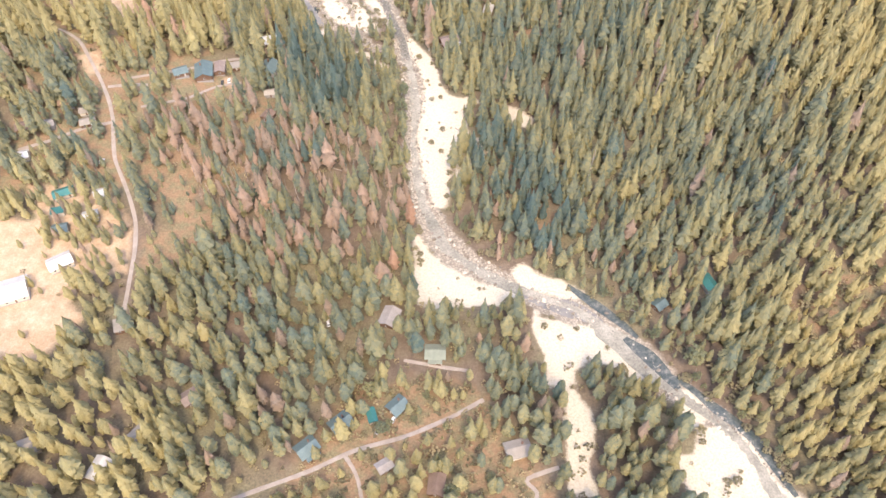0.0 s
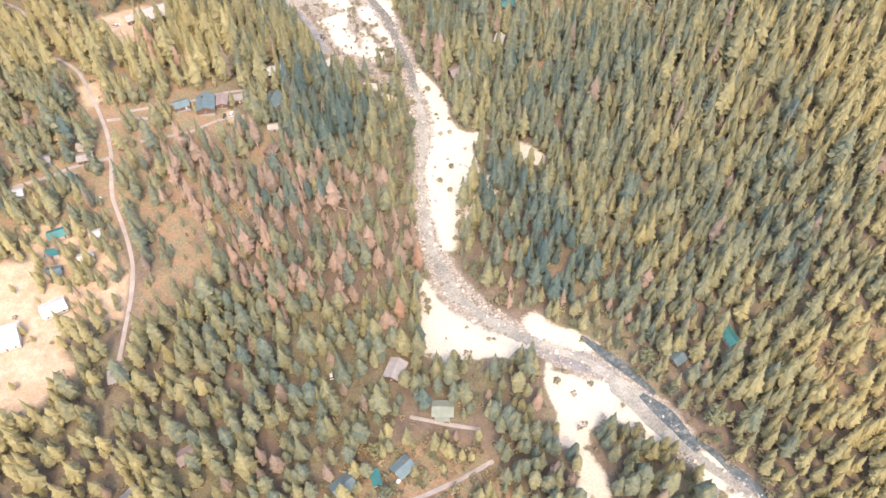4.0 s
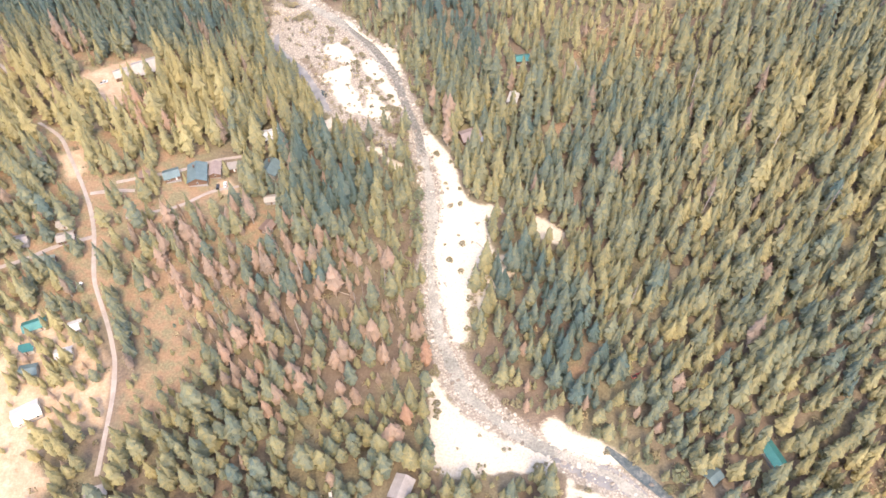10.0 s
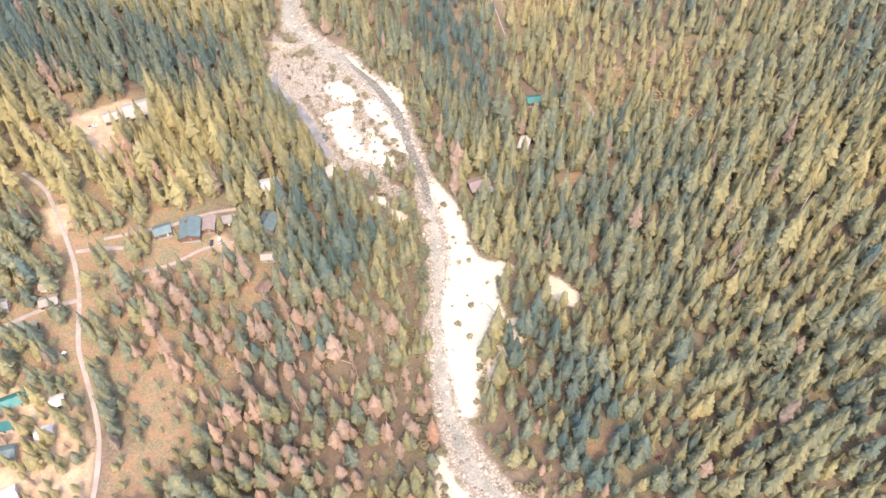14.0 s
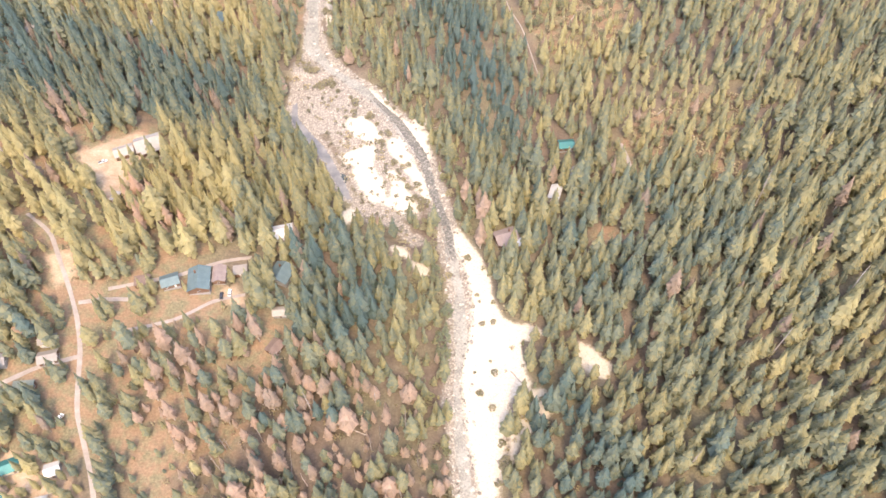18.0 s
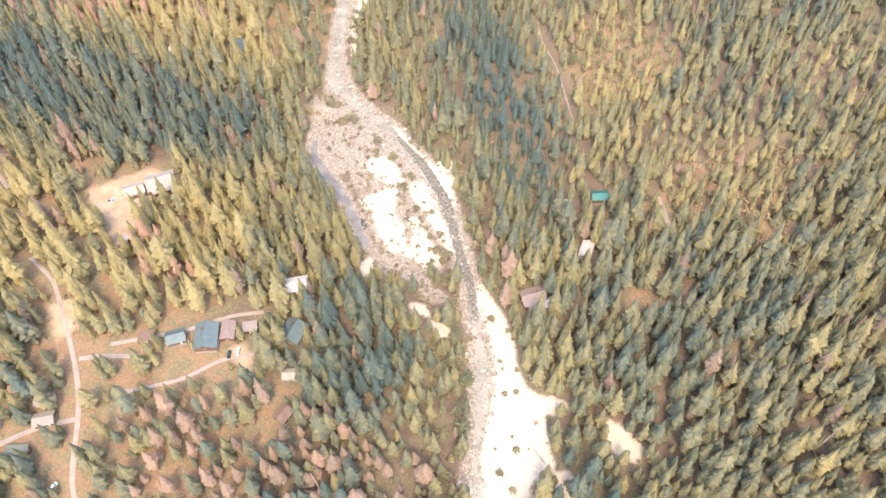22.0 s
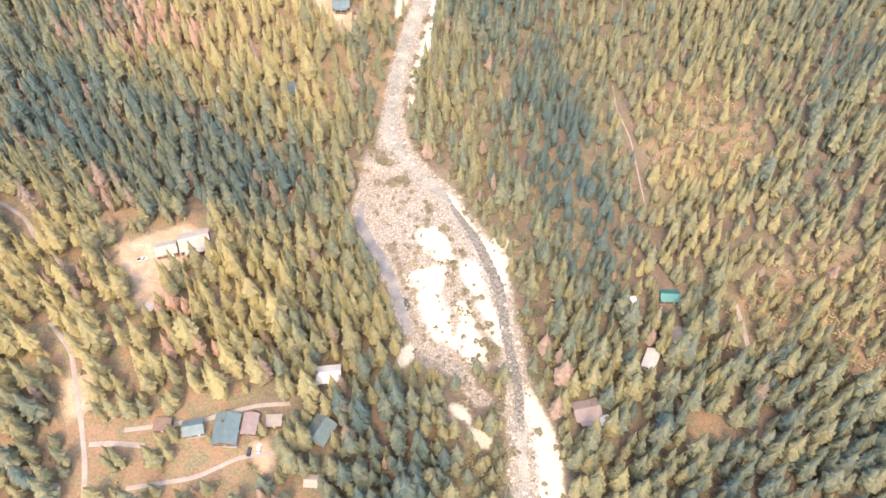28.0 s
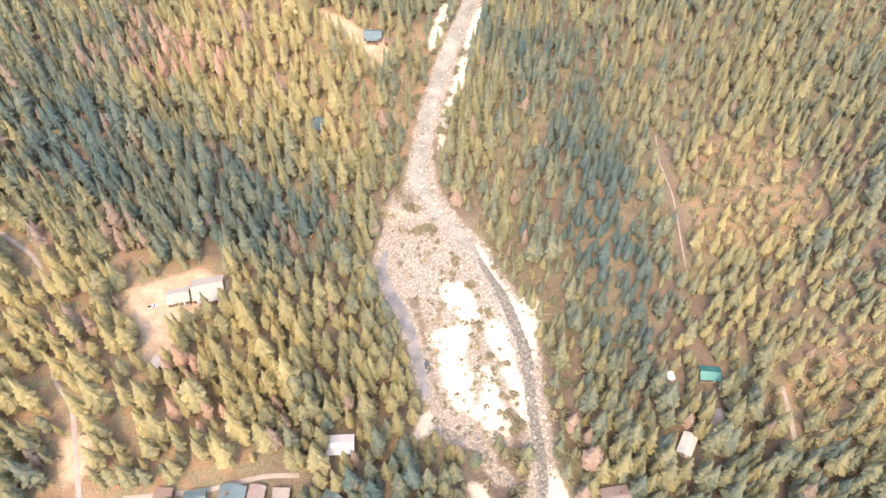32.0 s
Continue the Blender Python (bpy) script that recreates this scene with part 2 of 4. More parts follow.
WARM_LIT = [   # yellower stands, tinted lighter to paint in sunlight on the valley's sides
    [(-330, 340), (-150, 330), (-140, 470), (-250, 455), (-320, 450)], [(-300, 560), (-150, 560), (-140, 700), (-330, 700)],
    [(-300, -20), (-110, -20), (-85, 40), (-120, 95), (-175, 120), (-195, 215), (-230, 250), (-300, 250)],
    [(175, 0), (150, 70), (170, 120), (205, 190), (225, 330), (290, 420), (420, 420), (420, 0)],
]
OPEN_WOOD = [   # trees standing apart over brown ground
    [(-330, 325), (-175, 335), (-150, 360), (-160, 420), (-195, 470), (-330, 470)],
    [(-260, 232), (-185, 245), (-120, 240), (-105, 318), (-150, 345), (-260, 330)],
    [(-300, 590), (-130, 560), (-125, 700), (-330, 700)],
]
BRUSH = [   # thin, shrubby ground with few trees
    [(83.0, 438.9), (100.6, 465.3), (131.2, 478.8), (161.5, 472.3), (149.9, 398.9), (123.6, 403.0), (95.4, 419.3)],
    [(32.3, 578.9), (55.6, 596.9), (81.6, 599.7), (108.2, 559.0), (91.6, 520.0), (49.1, 522.1)],
    [(-82.8, 52.9), (-48.5, 106.4), (-8.2, 114.2), (19.7, 100.9), (46.6, 47.6), (39.1, 24.7), (-79.5, 30.0)],
    [(178.2, 136.1), (210.6, 160.5), (235.3, 156.7), (230.1, 129.1), (204.1, 106.6), (182.0, 110.1)],
]
DEAD_WOOD = [
    [(-178.6, 299.3), (-124.7, 320.3), (-78.0, 298.1), (-34.1, 284.4), (-14.7, 255.4), (-19.4, 199.5), (-70.5, 185.8), (-115.8, 205.4), (-149.0, 243.9)],
    [(-277.8, 487.2), (-254.2, 490.9), (-235.9, 448.9), (-262.8, 445.4)],
    [(-207.6, 424.9), (-193.3, 426.5), (-170.3, 377.4), (-185.6, 371.2)],
    [(-331.0, 639.6), (-246.9, 625.7), (-271.3, 576.6), (-345.2, 579.0)],
]
SEEN = [(-212.9, 11.3), (208.7, 18.6), (248.4, 162.3), (309.5, 339.1), (296.4, 478.3), (259.6, 554.9), (216.7, 640.3), (166.3, 733.9), (-39.0, 761.9), (-144.5, 755.6), (-296.5, 715.5), (-431.6, 618.0), (-324.9, 438.0), (-264.9, 311.5), (-260.5, 195.1)]


def smooth(a, b, x):
    u = np.clip((np.asarray(x, float) - a) / (b - a), 0, 1)
    return u * u * (3 - 2 * u)


def line_distance(x, y, line):
    x, y = np.asarray(x, float), np.asarray(y, float)
    best = np.full(np.broadcast(x, y).shape, 1e9)
    for (ax, ay), (bx, by) in zip(line[:-1], line[1:]):
        dx, dy = bx - ax, by - ay
        s = np.clip(((x - ax) * dx + (y - ay) * dy) / (dx * dx + dy * dy), 0, 1)
        best = np.minimum(best, np.hypot(x - ax - s * dx, y - ay - s * dy))
    return best


def area_distance(x, y, poly):
    """Signed: negative inside."""
    x, y = np.asarray(x, float), np.asarray(y, float)
    inside = np.zeros(np.broadcast(x, y).shape, bool)
    for (ax, ay), (bx, by) in zip(poly, poly[1:] + poly[:1]):
        if ay != by:
            inside ^= ((ay > y) != (by > y)) & (x < (bx - ax) * (y - ay) / (by - ay) + ax)
    d = line_distance(x, y, list(poly) + [poly[0]])
    return np.where(inside, -d, d)


def areas_distance(x, y, polys):
    return np.minimum.reduce([area_distance(x, y, p) for p in polys])


def waves(x, y, scale, seed=0.0):
    """Cheap smooth noise, about -1 to 1."""
    u, v = np.asarray(x, float) / scale, np.asarray(y, float) / scale
    return (np.sin(1.7 * u + 1.3 * v + seed) + np.sin(-1.1 * u + 2.3 * v + 2.1 * seed + 1) + np.sin(2.9 * u - 0.7 * v + 3.7 * seed + 2)
            + 0.6 * np.sin(4.3 * u + 3.9 * v + seed * 5.1)) / 3.0


def river_x(y):
    return np.interp(y, RIVER[:, 1], RIVER[:, 0])


RIVER_LINE = [tuple(p) for p in RIVER]


def channel(x, y):
    """Distance to the edge of the wet channels, negative inside."""
    w = 2.6 + 1.3 * waves(x, y, 22, 2.0) + 1.6 * smooth(530, 560, y) + 5.0 * smooth(145, 128, y) * smooth(96, 112, y)
    return np.minimum(line_distance(x, y, RIVER_LINE) - w, line_distance(x, y, SIDE_CHANNEL) - 0.6 - 2.6 * smooth(412, 426, y))


def river_z(y):
    return 0.028 * (np.clip(y, -50, 800) - 428)


def tilt(x, y):
    """The valley's broad rise over the level of the stream."""
    u, v = np.clip(x, -450, 350) / 300, (np.clip(y, 0, 790) - 400) / 300
    return 4.97 + 15.57 * u + -1.85 * v + 5.39 * u * u + 7.86 * u * v + 3.96 * v * v + -0.54 * v ** 3


def ground(x, y):
    x, y = np.asarray(x, float), np.asarray(y, float)
    side = np.array(SIDE_CHANNEL[::-1], float)
    d = x - river_x(y)
    d = np.where(d < 0, np.minimum(0, x - np.minimum(river_x(y), np.interp(y, side[:, 1], side[:, 0], left=1e4, right=1e4))), d)
    slope = 0.05 + 0.12 * smooth(100, 370, y)
    far = np.maximum(0, -d - 15)
    left = 1.5 * smooth(-12, -24, d) + slope * np.where(far < 350, far, 350 + 1.6 * (far - 350))
    right = 0.8 * smooth(14, 32, d) + 0.13 * np.log1p(np.exp(np.clip((d - 85) / 14, -30, 30))) * 14 * np.where(d > 420, 0, 1) + np.where(d > 420, 0.13 * 335 + 0.3 * (d - 420), 0)
    bumps = (0.4 * waves(x, y, 23, 0.3) + 0.9 * waves(x, y, 70, 1.3)) * smooth(20, 60, np.abs(d))
    carve = -0.9 * smooth(1.5, -1.5, channel(x, y))
    return river_z(y) + tilt(x, y) + left + right + bumps + carve


# ---- materials ----
def material(name, rough=0.8, metal=0.0, spec=0.3):
    m = bpy.data.materials.new(name)
    m.use_nodes = True
    b = m.node_tree.nodes["Principled BSDF"]
    b.inputs["Roughness"].default_value, b.inputs["Metallic"].default_value = rough, metal
    b.inputs["Specular IOR Level"].default_value = spec
    return m, m.node_tree, b


def node(tree, kind, **values):
    n = tree.nodes.new(kind)
    for key, v in values.items():
        n.inputs[key.replace("_", " ")].default_value = v
    return n


def noise_node(tree, scale, detail=4.0, rough=0.6, coord="Object"):
    tc = tree.nodes.new("ShaderNodeTexCoord")
    n = node(tree, "ShaderNodeTexNoise", Scale=scale, Detail=detail, Roughness=rough)
    tree.links.new(tc.outputs[coord], n.inputs["Vector"])
    return n.outputs["Fac"]


def ramp(tree, fac, stops):
    r = tree.nodes.new("ShaderNodeValToRGB")
    while len(r.color_ramp.elements) < len(stops):
        r.color_ramp.elements.new(0.5)
    for e, (p, c) in zip(r.color_ramp.elements, stops):
        e.position, e.color = p, (*c, 1) if len(c) == 3 else (c[0],) * 3 + (1,)
    tree.links.new(fac, r.inputs[0])
    return r.outputs[0]


def mix(tree, fac, a, b, mode="MIX"):
    m = tree.nodes.new("ShaderNodeMix")
    m.data_type, m.blend_type = "RGBA", mode
    for socket, v in ((m.inputs[0], fac), (m.inputs[6], a), (m.inputs[7], b)):
        if isinstance(v, (int, float)):
            socket.default_value = v
        elif isinstance(v, tuple):
            socket.default_value = (*v, 1)
        else:
            tree.links.new(v, socket)
    return m.outputs[2]


def maths(tree, op, a, b=0.0, c=0.0):
    m = tree.nodes.new("ShaderNodeMath")
    m.operation = op
    for socket, v in zip(m.inputs, (a, b, c)):
        if isinstance(v, (int, float)):
            socket.default_value = v
        else:
            tree.links.new(v, socket)
    return m.outputs[0]


def bump(tree, b, height, strength=0.5, distance=0.1):
    n = node(tree, "ShaderNodeBump", Strength=strength, Distance=distance)
    tree.links.new(height, n.inputs["Height"])
    tree.links.new(n.outputs[0], b.inputs["Normal"])


def attribute(tree, name):
    a = tree.nodes.new("ShaderNodeAttribute")
    a.attribute_name = name
    return a.outputs["Fac"]


def mask(tree, name, grain, spread, width):
    """1 where the signed distance, roughened by noise, is below zero."""
    wobble = maths(tree, "MULTIPLY_ADD", grain, spread, -spread / 2)
    d = maths(tree, "ADD", attribute(tree, name), wobble)
    return maths(tree, "MULTIPLY_ADD", maths(tree, "MAXIMUM", maths(tree, "MINIMUM", maths(tree, "DIVIDE", d, width), 1.0), -1.0), -0.5, 0.5)


def plain(name, dark, light, scale=3.0, rough=0.75, metal=0.0, relief=0.3, spec=0.3, vary=0.0):
    m, t, b = material(name, rough, metal, spec)
    big, fine = noise_node(t, scale * 0.25, 3), noise_node(t, scale * 3, 5)
    f = maths(t, "ADD", maths(t, "MULTIPLY", big, 0.55), maths(t, "MULTIPLY", fine, 0.45))
    if vary:
        info = t.nodes.new("ShaderNodeObjectInfo")
        f = maths(t, "ADD", f, maths(t, "MULTIPLY_ADD", info.outputs["Random"], vary, -vary / 2))
    t.links.new(ramp(t, f, [(0.3, dark), (0.7, light)]), b.inputs["Base Color"])
    if relief:
        bump(t, b, fine, relief, 0.05)
    return m


def ground_material():
    m, t, b = material("forest_ground", 0.95, 0, 0.1)
    fine, mid, big = noise_node(t, 0.9, 6, 0.7), noise_node(t, 0.16, 5), noise_node(t, 0.02, 4)
    litter = ramp(t, maths(t, "MULTIPLY_ADD", fine, 0.6, maths(t, "MULTIPLY", mid, 0.4)),
                  [(0.3, (0.095, 0.075, 0.06)), (0.5, (0.16, 0.122, 0.09)), (0.7, (0.26, 0.20, 0.15))])
    green = ramp(t, fine, [(0.35, (0.12, 0.115, 0.07)), (0.65, (0.27, 0.235, 0.135))])
    col = mix(t, ramp(t, big, [(0.44, (0.0,)), (0.62, (0.75,))]), litter, green)
    brush = mix(t, ramp(t, mid, [(0.44, (0.0,)), (0.6, (0.9,))]), ramp(t, fine, [(0.3, (0.19, 0.122, 0.074)), (0.7, (0.34, 0.232, 0.145))]), green)
    col = mix(t, mask(t, "brush_edge", mid, 14, 4), col, brush)
    field = ramp(t, maths(t, "MULTIPLY_ADD", fine, 0.5, maths(t, "MULTIPLY", mid, 0.5)), [(0.32, (0.31, 0.20, 0.12)), (0.5, (0.44, 0.32, 0.21)), (0.68, (0.56, 0.45, 0.33))])
    col = mix(t, mask(t, "field_edge", mid, 10, 2), col, field)
    stone = node(t, "ShaderNodeTexVoronoi", Scale=0.75)
    tc = t.nodes.new("ShaderNodeTexCoord")
    t.links.new(tc.outputs["Object"], stone.inputs["Vector"])
    cobble = mix(t, 0.55, ramp(t, fine, [(0.3, (0.20, 0.17, 0.135)), (0.7, (0.46, 0.40, 0.32))]), ramp(t, stone.outputs["Distance"], [(0.12, (0.55, 0.48, 0.39)), (0.55, (0.18, 0.15, 0.115))]))
    col = mix(t, mask(t, "bed_edge", mid, 9, 1.0), col, cobble)
    sand = ramp(t, fine, [(0.3, (0.40, 0.34, 0.255)), (0.5, (0.53, 0.465, 0.36)), (0.65, (0.60, 0.53, 0.415))])
    col = mix(t, mask(t, "sand_edge", maths(t, "MULTIPLY_ADD", fine, 0.5, maths(t, "MULTIPLY", mid, 0.5)), 13, 0.9), col, sand)
    t.links.new(col, b.inputs["Base Color"])
    bump(t, b, maths(t, "ADD", fine, mid), 0.7, 0.5)
    return m


def leaf_material(name, stops, grain=0.3):
    """Leaves: tinted tree by tree and spray by spray, and letting some light through."""
    m, t, b = material(name, 0.55, 0, 0.3)
    info, geo = t.nodes.new("ShaderNodeObjectInfo"), t.nodes.new("ShaderNodeNewGeometry")
    tint = maths(t, "ADD", attribute(t, "tint"), maths(t, "MULTIPLY_ADD", info.outputs["Random"], 0.3, -0.15))
    tint = maths(t, "ADD", tint, maths(t, "MULTIPLY_ADD", geo.outputs["Random Per Island"], grain, -grain / 2))
    tint = maths(t, "ADD", tint, maths(t, "MULTIPLY_ADD", noise_node(t, 1.1, 4, 0.7), 0.5, -0.25))
    col = ramp(t, tint, stops)
    t.links.new(col, b.inputs["Base Color"])
    bump(t, b, noise_node(t, 2.5, 4, 0.7), 0.6, 0.4)
    thin, both = t.nodes.new("ShaderNodeBsdfTranslucent"), node(t, "ShaderNodeMixShader", Fac=0.38)
    t.links.new(mix(t, 1.0, col, (1.0, 0.95, 0.6), "MULTIPLY"), thin.inputs["Color"])
    t.links.new(b.outputs[0], both.inputs[1])
    t.links.new(thin.outputs[0], both.inputs[2])
    t.links.new(both.outputs[0], t.nodes["Material Output"].inputs["Surface"])
    return m


GROUND = ground_material()
NEEDLE = leaf_material("conifer_needles", [(0.05, (0.108, 0.160, 0.146)), (0.33, (0.19, 0.214, 0.152)), (0.62, (0.325, 0.297, 0.158)), (0.95, (0.46, 0.392, 0.19))])
DEADLEAF = leaf_material("dead_needles", [(0.0, (0.215, 0.185, 0.15)), (0.4, (0.345, 0.262, 0.20)), (0.75, (0.46, 0.325, 0.24)), (1.0, (0.54, 0.36, 0.255))])
BROAD = leaf_material("broad_leaves", [(0.05, (0.10, 0.145, 0.11)), (0.45, (0.21, 0.22, 0.13)), (0.9, (0.42, 0.36, 0.17))])
SCRUB = leaf_material("scrub_leaves", [(0.05, (0.17, 0.16, 0.11)), (0.5, (0.31, 0.275, 0.17)), (0.95, (0.48, 0.39, 0.24))])
BARK = plain("bark", (0.10, 0.065, 0.045), (0.26, 0.17, 0.12), 1.5, 0.95, vary=0.2)
GREYWOOD = plain("grey_deadwood", (0.22, 0.18, 0.15), (0.48, 0.42, 0.36), 1.2, 0.9, vary=0.3)
STONE = plain("river_stone", (0.20, 0.165, 0.13), (0.52, 0.465, 0.385), 0.8, 0.85, vary=0.5)
DIRT = plain("dirt_road", (0.24, 0.20, 0.17), (0.41, 0.355, 0.305), 0.7, 0.95)


# ---- mesh helpers ----
def part(name, bm, mat, parent=None, label=""):
    me = bpy.data.meshes.new(name)
    bm.to_mesh(me)
    bm.free()
    me.materials.append(mat)
    ob = new(name, me)
    if parent:
        ob.parent = parent
    if label:
        ob["label"] = label
    return ob


def tri_mesh(name, verts, tris, mats, index=None, tint=None, smooth_faces=False):
    """A mesh of triangles from arrays."""
    me = bpy.data.meshes.new(name)
    n, k = len(verts), len(tris)
    me.vertices.add(n)
    me.vertices.foreach_set("co", np.asarray(verts, np.float32).ravel())
    me.loops.add(3 * k)
    me.loops.foreach_set("vertex_index", np.asarray(tris, np.int32).ravel())
    me.polygons.add(k)
    me.polygons.foreach_set("loop_start", np.arange(0, 3 * k, 3, dtype=np.int32))
    for m in mats:
        me.materials.append(m)
    if index is not None:
        me.polygons.foreach_set("material_index", np.asarray(index, np.int32))
    if tint is not None:
        a = me.attributes.new("tint", "FLOAT", "POINT")
        a.data.foreach_set("value", np.asarray(tint, np.float32))
    me.polygons.foreach_set("use_smooth", np.full(k, smooth_faces))
    me.update(calc_edges=True)
    return me


# ---- ground: one sheet, fine where it is seen ----
def axis(lo, hi, step, reach):
    inner = np.arange(lo, hi + 0.1, step)
    grow = step * 1.25 ** np.arange(1, 40)
    out = np.cumsum(grow)
    out = out[out < reach]
    return np.concatenate([lo - out[::-1], inner, hi + out])


gx, gy = axis(-450, 350, 2.5, 4000), axis(25, 785, 2.5, 4000)
X, Y = np.meshgrid(gx, gy)
Z = ground(X, Y)
nx, ny = len(gx), len(gy)
ids = np.arange(nx * ny).reshape(ny, nx)
a, b_, c, d_ = ids[:-1, :-1].ravel(), ids[:-1, 1:].ravel(), ids[1:, 1:].ravel(), ids[1:, :-1].ravel()
me = tri_mesh("ground", np.stack([X.ravel(), Y.ravel(), Z.ravel()], 1), np.concatenate([np.stack([a, b_, c], 1), np.stack([a, c, d_], 1)]), [GROUND], smooth_faces=True)
bed = np.minimum.reduce([channel(X, Y) - 2.0, area_distance(X, Y, BED) - 1, areas_distance(X, Y, GRAVEL), area_distance(X, Y, ISLAND) + 2, line_distance(X, Y, RIVER_LINE) - 7.0])
for name, values in (("sand_edge", np.minimum(areas_distance(X, Y, SAND) - 1.0, areas_distance(X, Y, THIN_SAND) + 2.5)), ("bed_edge", bed), ("field_edge", areas_distance(X, Y, [FIELDS[i] for i in (0, 2, 3, 5, 8)] + YARD)), ("brush_edge", areas_distance(X, Y, BRUSH + OPEN_WOOD + [FIELDS[i] for i in (1, 4, 6, 7)]))):
    at = me.attributes.new(name, "FLOAT", "POINT")
    at.data.foreach_set("value", np.clip(values, -60, 60).astype(np.float32).ravel())
tagged(new("ground", me), "brown forest floor with pale sand bars and dry clearings", "ground", kind="structure")


# ---- water and roads ----
def ribbon(name, line, half, lift, mat, step=3.0, level=False, taper=False):
    pts, sofar = [], 0.0
    line = [Vector((p[0], p[1])) for p in line]
    for p, q in zip(line[:-1], line[1:]):
        n = max(1, int((q - p).length / step))
        pts += [p.lerp(q, i / n) for i in range(n)]
    pts.append(line[-1])
    for _ in range(3):
        pts = [pts[0]] + [(pts[i - 1] + pts[i] * 2 + pts[i + 1]) / 4 for i in range(1, len(pts) - 1)] + [pts[-1]]
    bm = bmesh.new()
    rows = []
    for i, p in enumerate(pts):
        way = (pts[min(i + 1, len(pts) - 1)] - pts[max(i - 1, 0)]).normalized()
        side = Vector((way.y, -way.x))
        w = half * (1 + 0.12 * float(waves(p.x, p.y, 9, 4.0))) * (math.sin(math.pi * (0.12 + 0.76 * i / (len(pts) - 1))) if taper else 1)
        row = []
        for s in (-1, -0.4, 0.4, 1):
            q = p + side * (w * s)
            z = float(river_z(p.y) + tilt(p.x, p.y)) + lift if level else float(ground(q.x, q.y)) + lift - (0.1 if abs(s) == 1 else 0)
            row.append(bm.verts.new((q.x, q.y, z)))
        rows.append(row)
    for r, s in zip(rows[:-1], rows[1:]):
        for i in range(3):
            bm.faces.new((r[i], s[i], s[i + 1], r[i + 1]))
    bmesh.ops.recalc_face_normals(bm, faces=bm.faces)
    ob = part(name, bm, mat)
    for f in ob.data.polygons:
        f.use_smooth = True
    return ob


WATER, wt, wb = material("river_water", 0.65, 0, 0.12)
w_mid, w_fine = noise_node(wt, 0.09, 4), noise_node(wt, 0.9, 5, 0.7)
w_col = ramp(wt, maths(wt, "MULTIPLY_ADD", w_fine, 0.55, maths(wt, "MULTIPLY", w_mid, 0.45)), [(0.33, (0.12, 0.116, 0.098)), (0.48, (0.245, 0.23, 0.19)), (0.64, (0.40, 0.37, 0.305))])
wt.links.new(w_col, wb.inputs["Base Color"])
bump(wt, wb, noise_node(wt, 1.6, 5), 0.5, 0.15)
POOL, qt, qb = material("deep_pool_water", 0.15, 0, 0.5)
qt.links.new(ramp(qt, noise_node(qt, 0.35, 5, 0.7), [(0.35, (0.04, 0.055, 0.055)), (0.55, (0.10, 0.11, 0.10)), (0.7, (0.24, 0.225, 0.19))]), qb.inputs["Base Color"])
bump(qt, qb, noise_node(qt, 1.6, 5), 0.4, 0.12)
STILL, st, sb = material("still_side_water", 0.35, 0, 0.25)
st.links.new(ramp(st, noise_node(st, 0.12, 4), [(0.35, (0.15, 0.145, 0.14)), (0.65, (0.27, 0.25, 0.225))]), sb.inputs["Base Color"])
bump(st, sb, noise_node(st, 1.2, 4), 0.2, 0.08)
tagged(ribbon("water", [(95.6, 131.0), (101.5, 123.0), (107.2, 114.9), (112.6, 106.4), (116.5, 99.3)], 5.0, 0.5, POOL, taper=True), "smooth teal-grey river pool beside a sand bar", "river", kind="structure")
for dark in ([(70.2, 166.1), (85.2, 151.0), (97.0, 138.1), (102.5, 130.5)], [(115.6, 106.8), (124.9, 97.5), (131.2, 88.7), (139.8, 80.0), (147.8, 69.5), (151.9, 55.9), (157.7, 41.8)]):
    tagged(ribbon("water", dark, 2.8, 0.5, POOL, taper=True), "narrow dark stream along the bank", "river", kind="structure")
tagged(ribbon("water", [(43.7, 164.2), (57.2, 156.0), (73.6, 149.6), (86.1, 139.6)], 5.2, 0.12, STILL, taper=True), "smooth pale grey water sliding over gravel", "river", kind="structure")
tagged(ribbon("water", RIVER_LINE, 6.5, -0.4, WATER, level=True), "shallow grey river water over cobbles", "river", kind="structure")
BROOK, bt, bb = material("brown_stream_water", 0.35, 0, 0.3)
bt.links.new(ramp(bt, noise_node(bt, 0.7, 5, 0.7), [(0.35, (0.075, 0.068, 0.055)), (0.52, (0.16, 0.145, 0.115)), (0.68, (0.34, 0.31, 0.255))]), bb.inputs["Base Color"])
bump(bt, bb, noise_node(bt, 1.6, 5), 0.5, 0.12)
tagged(ribbon("water", [(float(river_x(v)), v) for v in range(368, 512, 6)], 3.6, -0.33, BROOK, level=True, taper=True), "brown shallow stream between dark cobbles", "river", kind="structure")
tagged(ribbon("water", SIDE_CHANNEL[9:], 1.5, -0.35, BROOK, level=True, taper=True), "narrow dark side stream under shrubs", "river", kind="structure")
tagged(ribbon("water", SIDE_CHANNEL[1:9], 3.6, -0.5, STILL, level=True, taper=True), "still grey side channel beside sand bars", "river", kind="structure")
# flat patch in the pool material, in place of a dark object standing here
tagged(ribbon("water", [(-86.6, 438.2), (-84.2, 434.2), (-82.1, 430.2)], 3.0, 0.1, POOL, taper=True), "flat dark patch standing in for a dark object in the side channel", "river", kind="structure")
for half, line in ROADS:
    tagged(ribbon("road", line, half * 0.68, 0.22, DIRT), "pale dusty dirt road between trees", "road", kind="structure")


# ---- trees ----
rng = np.random.default_rng(7)


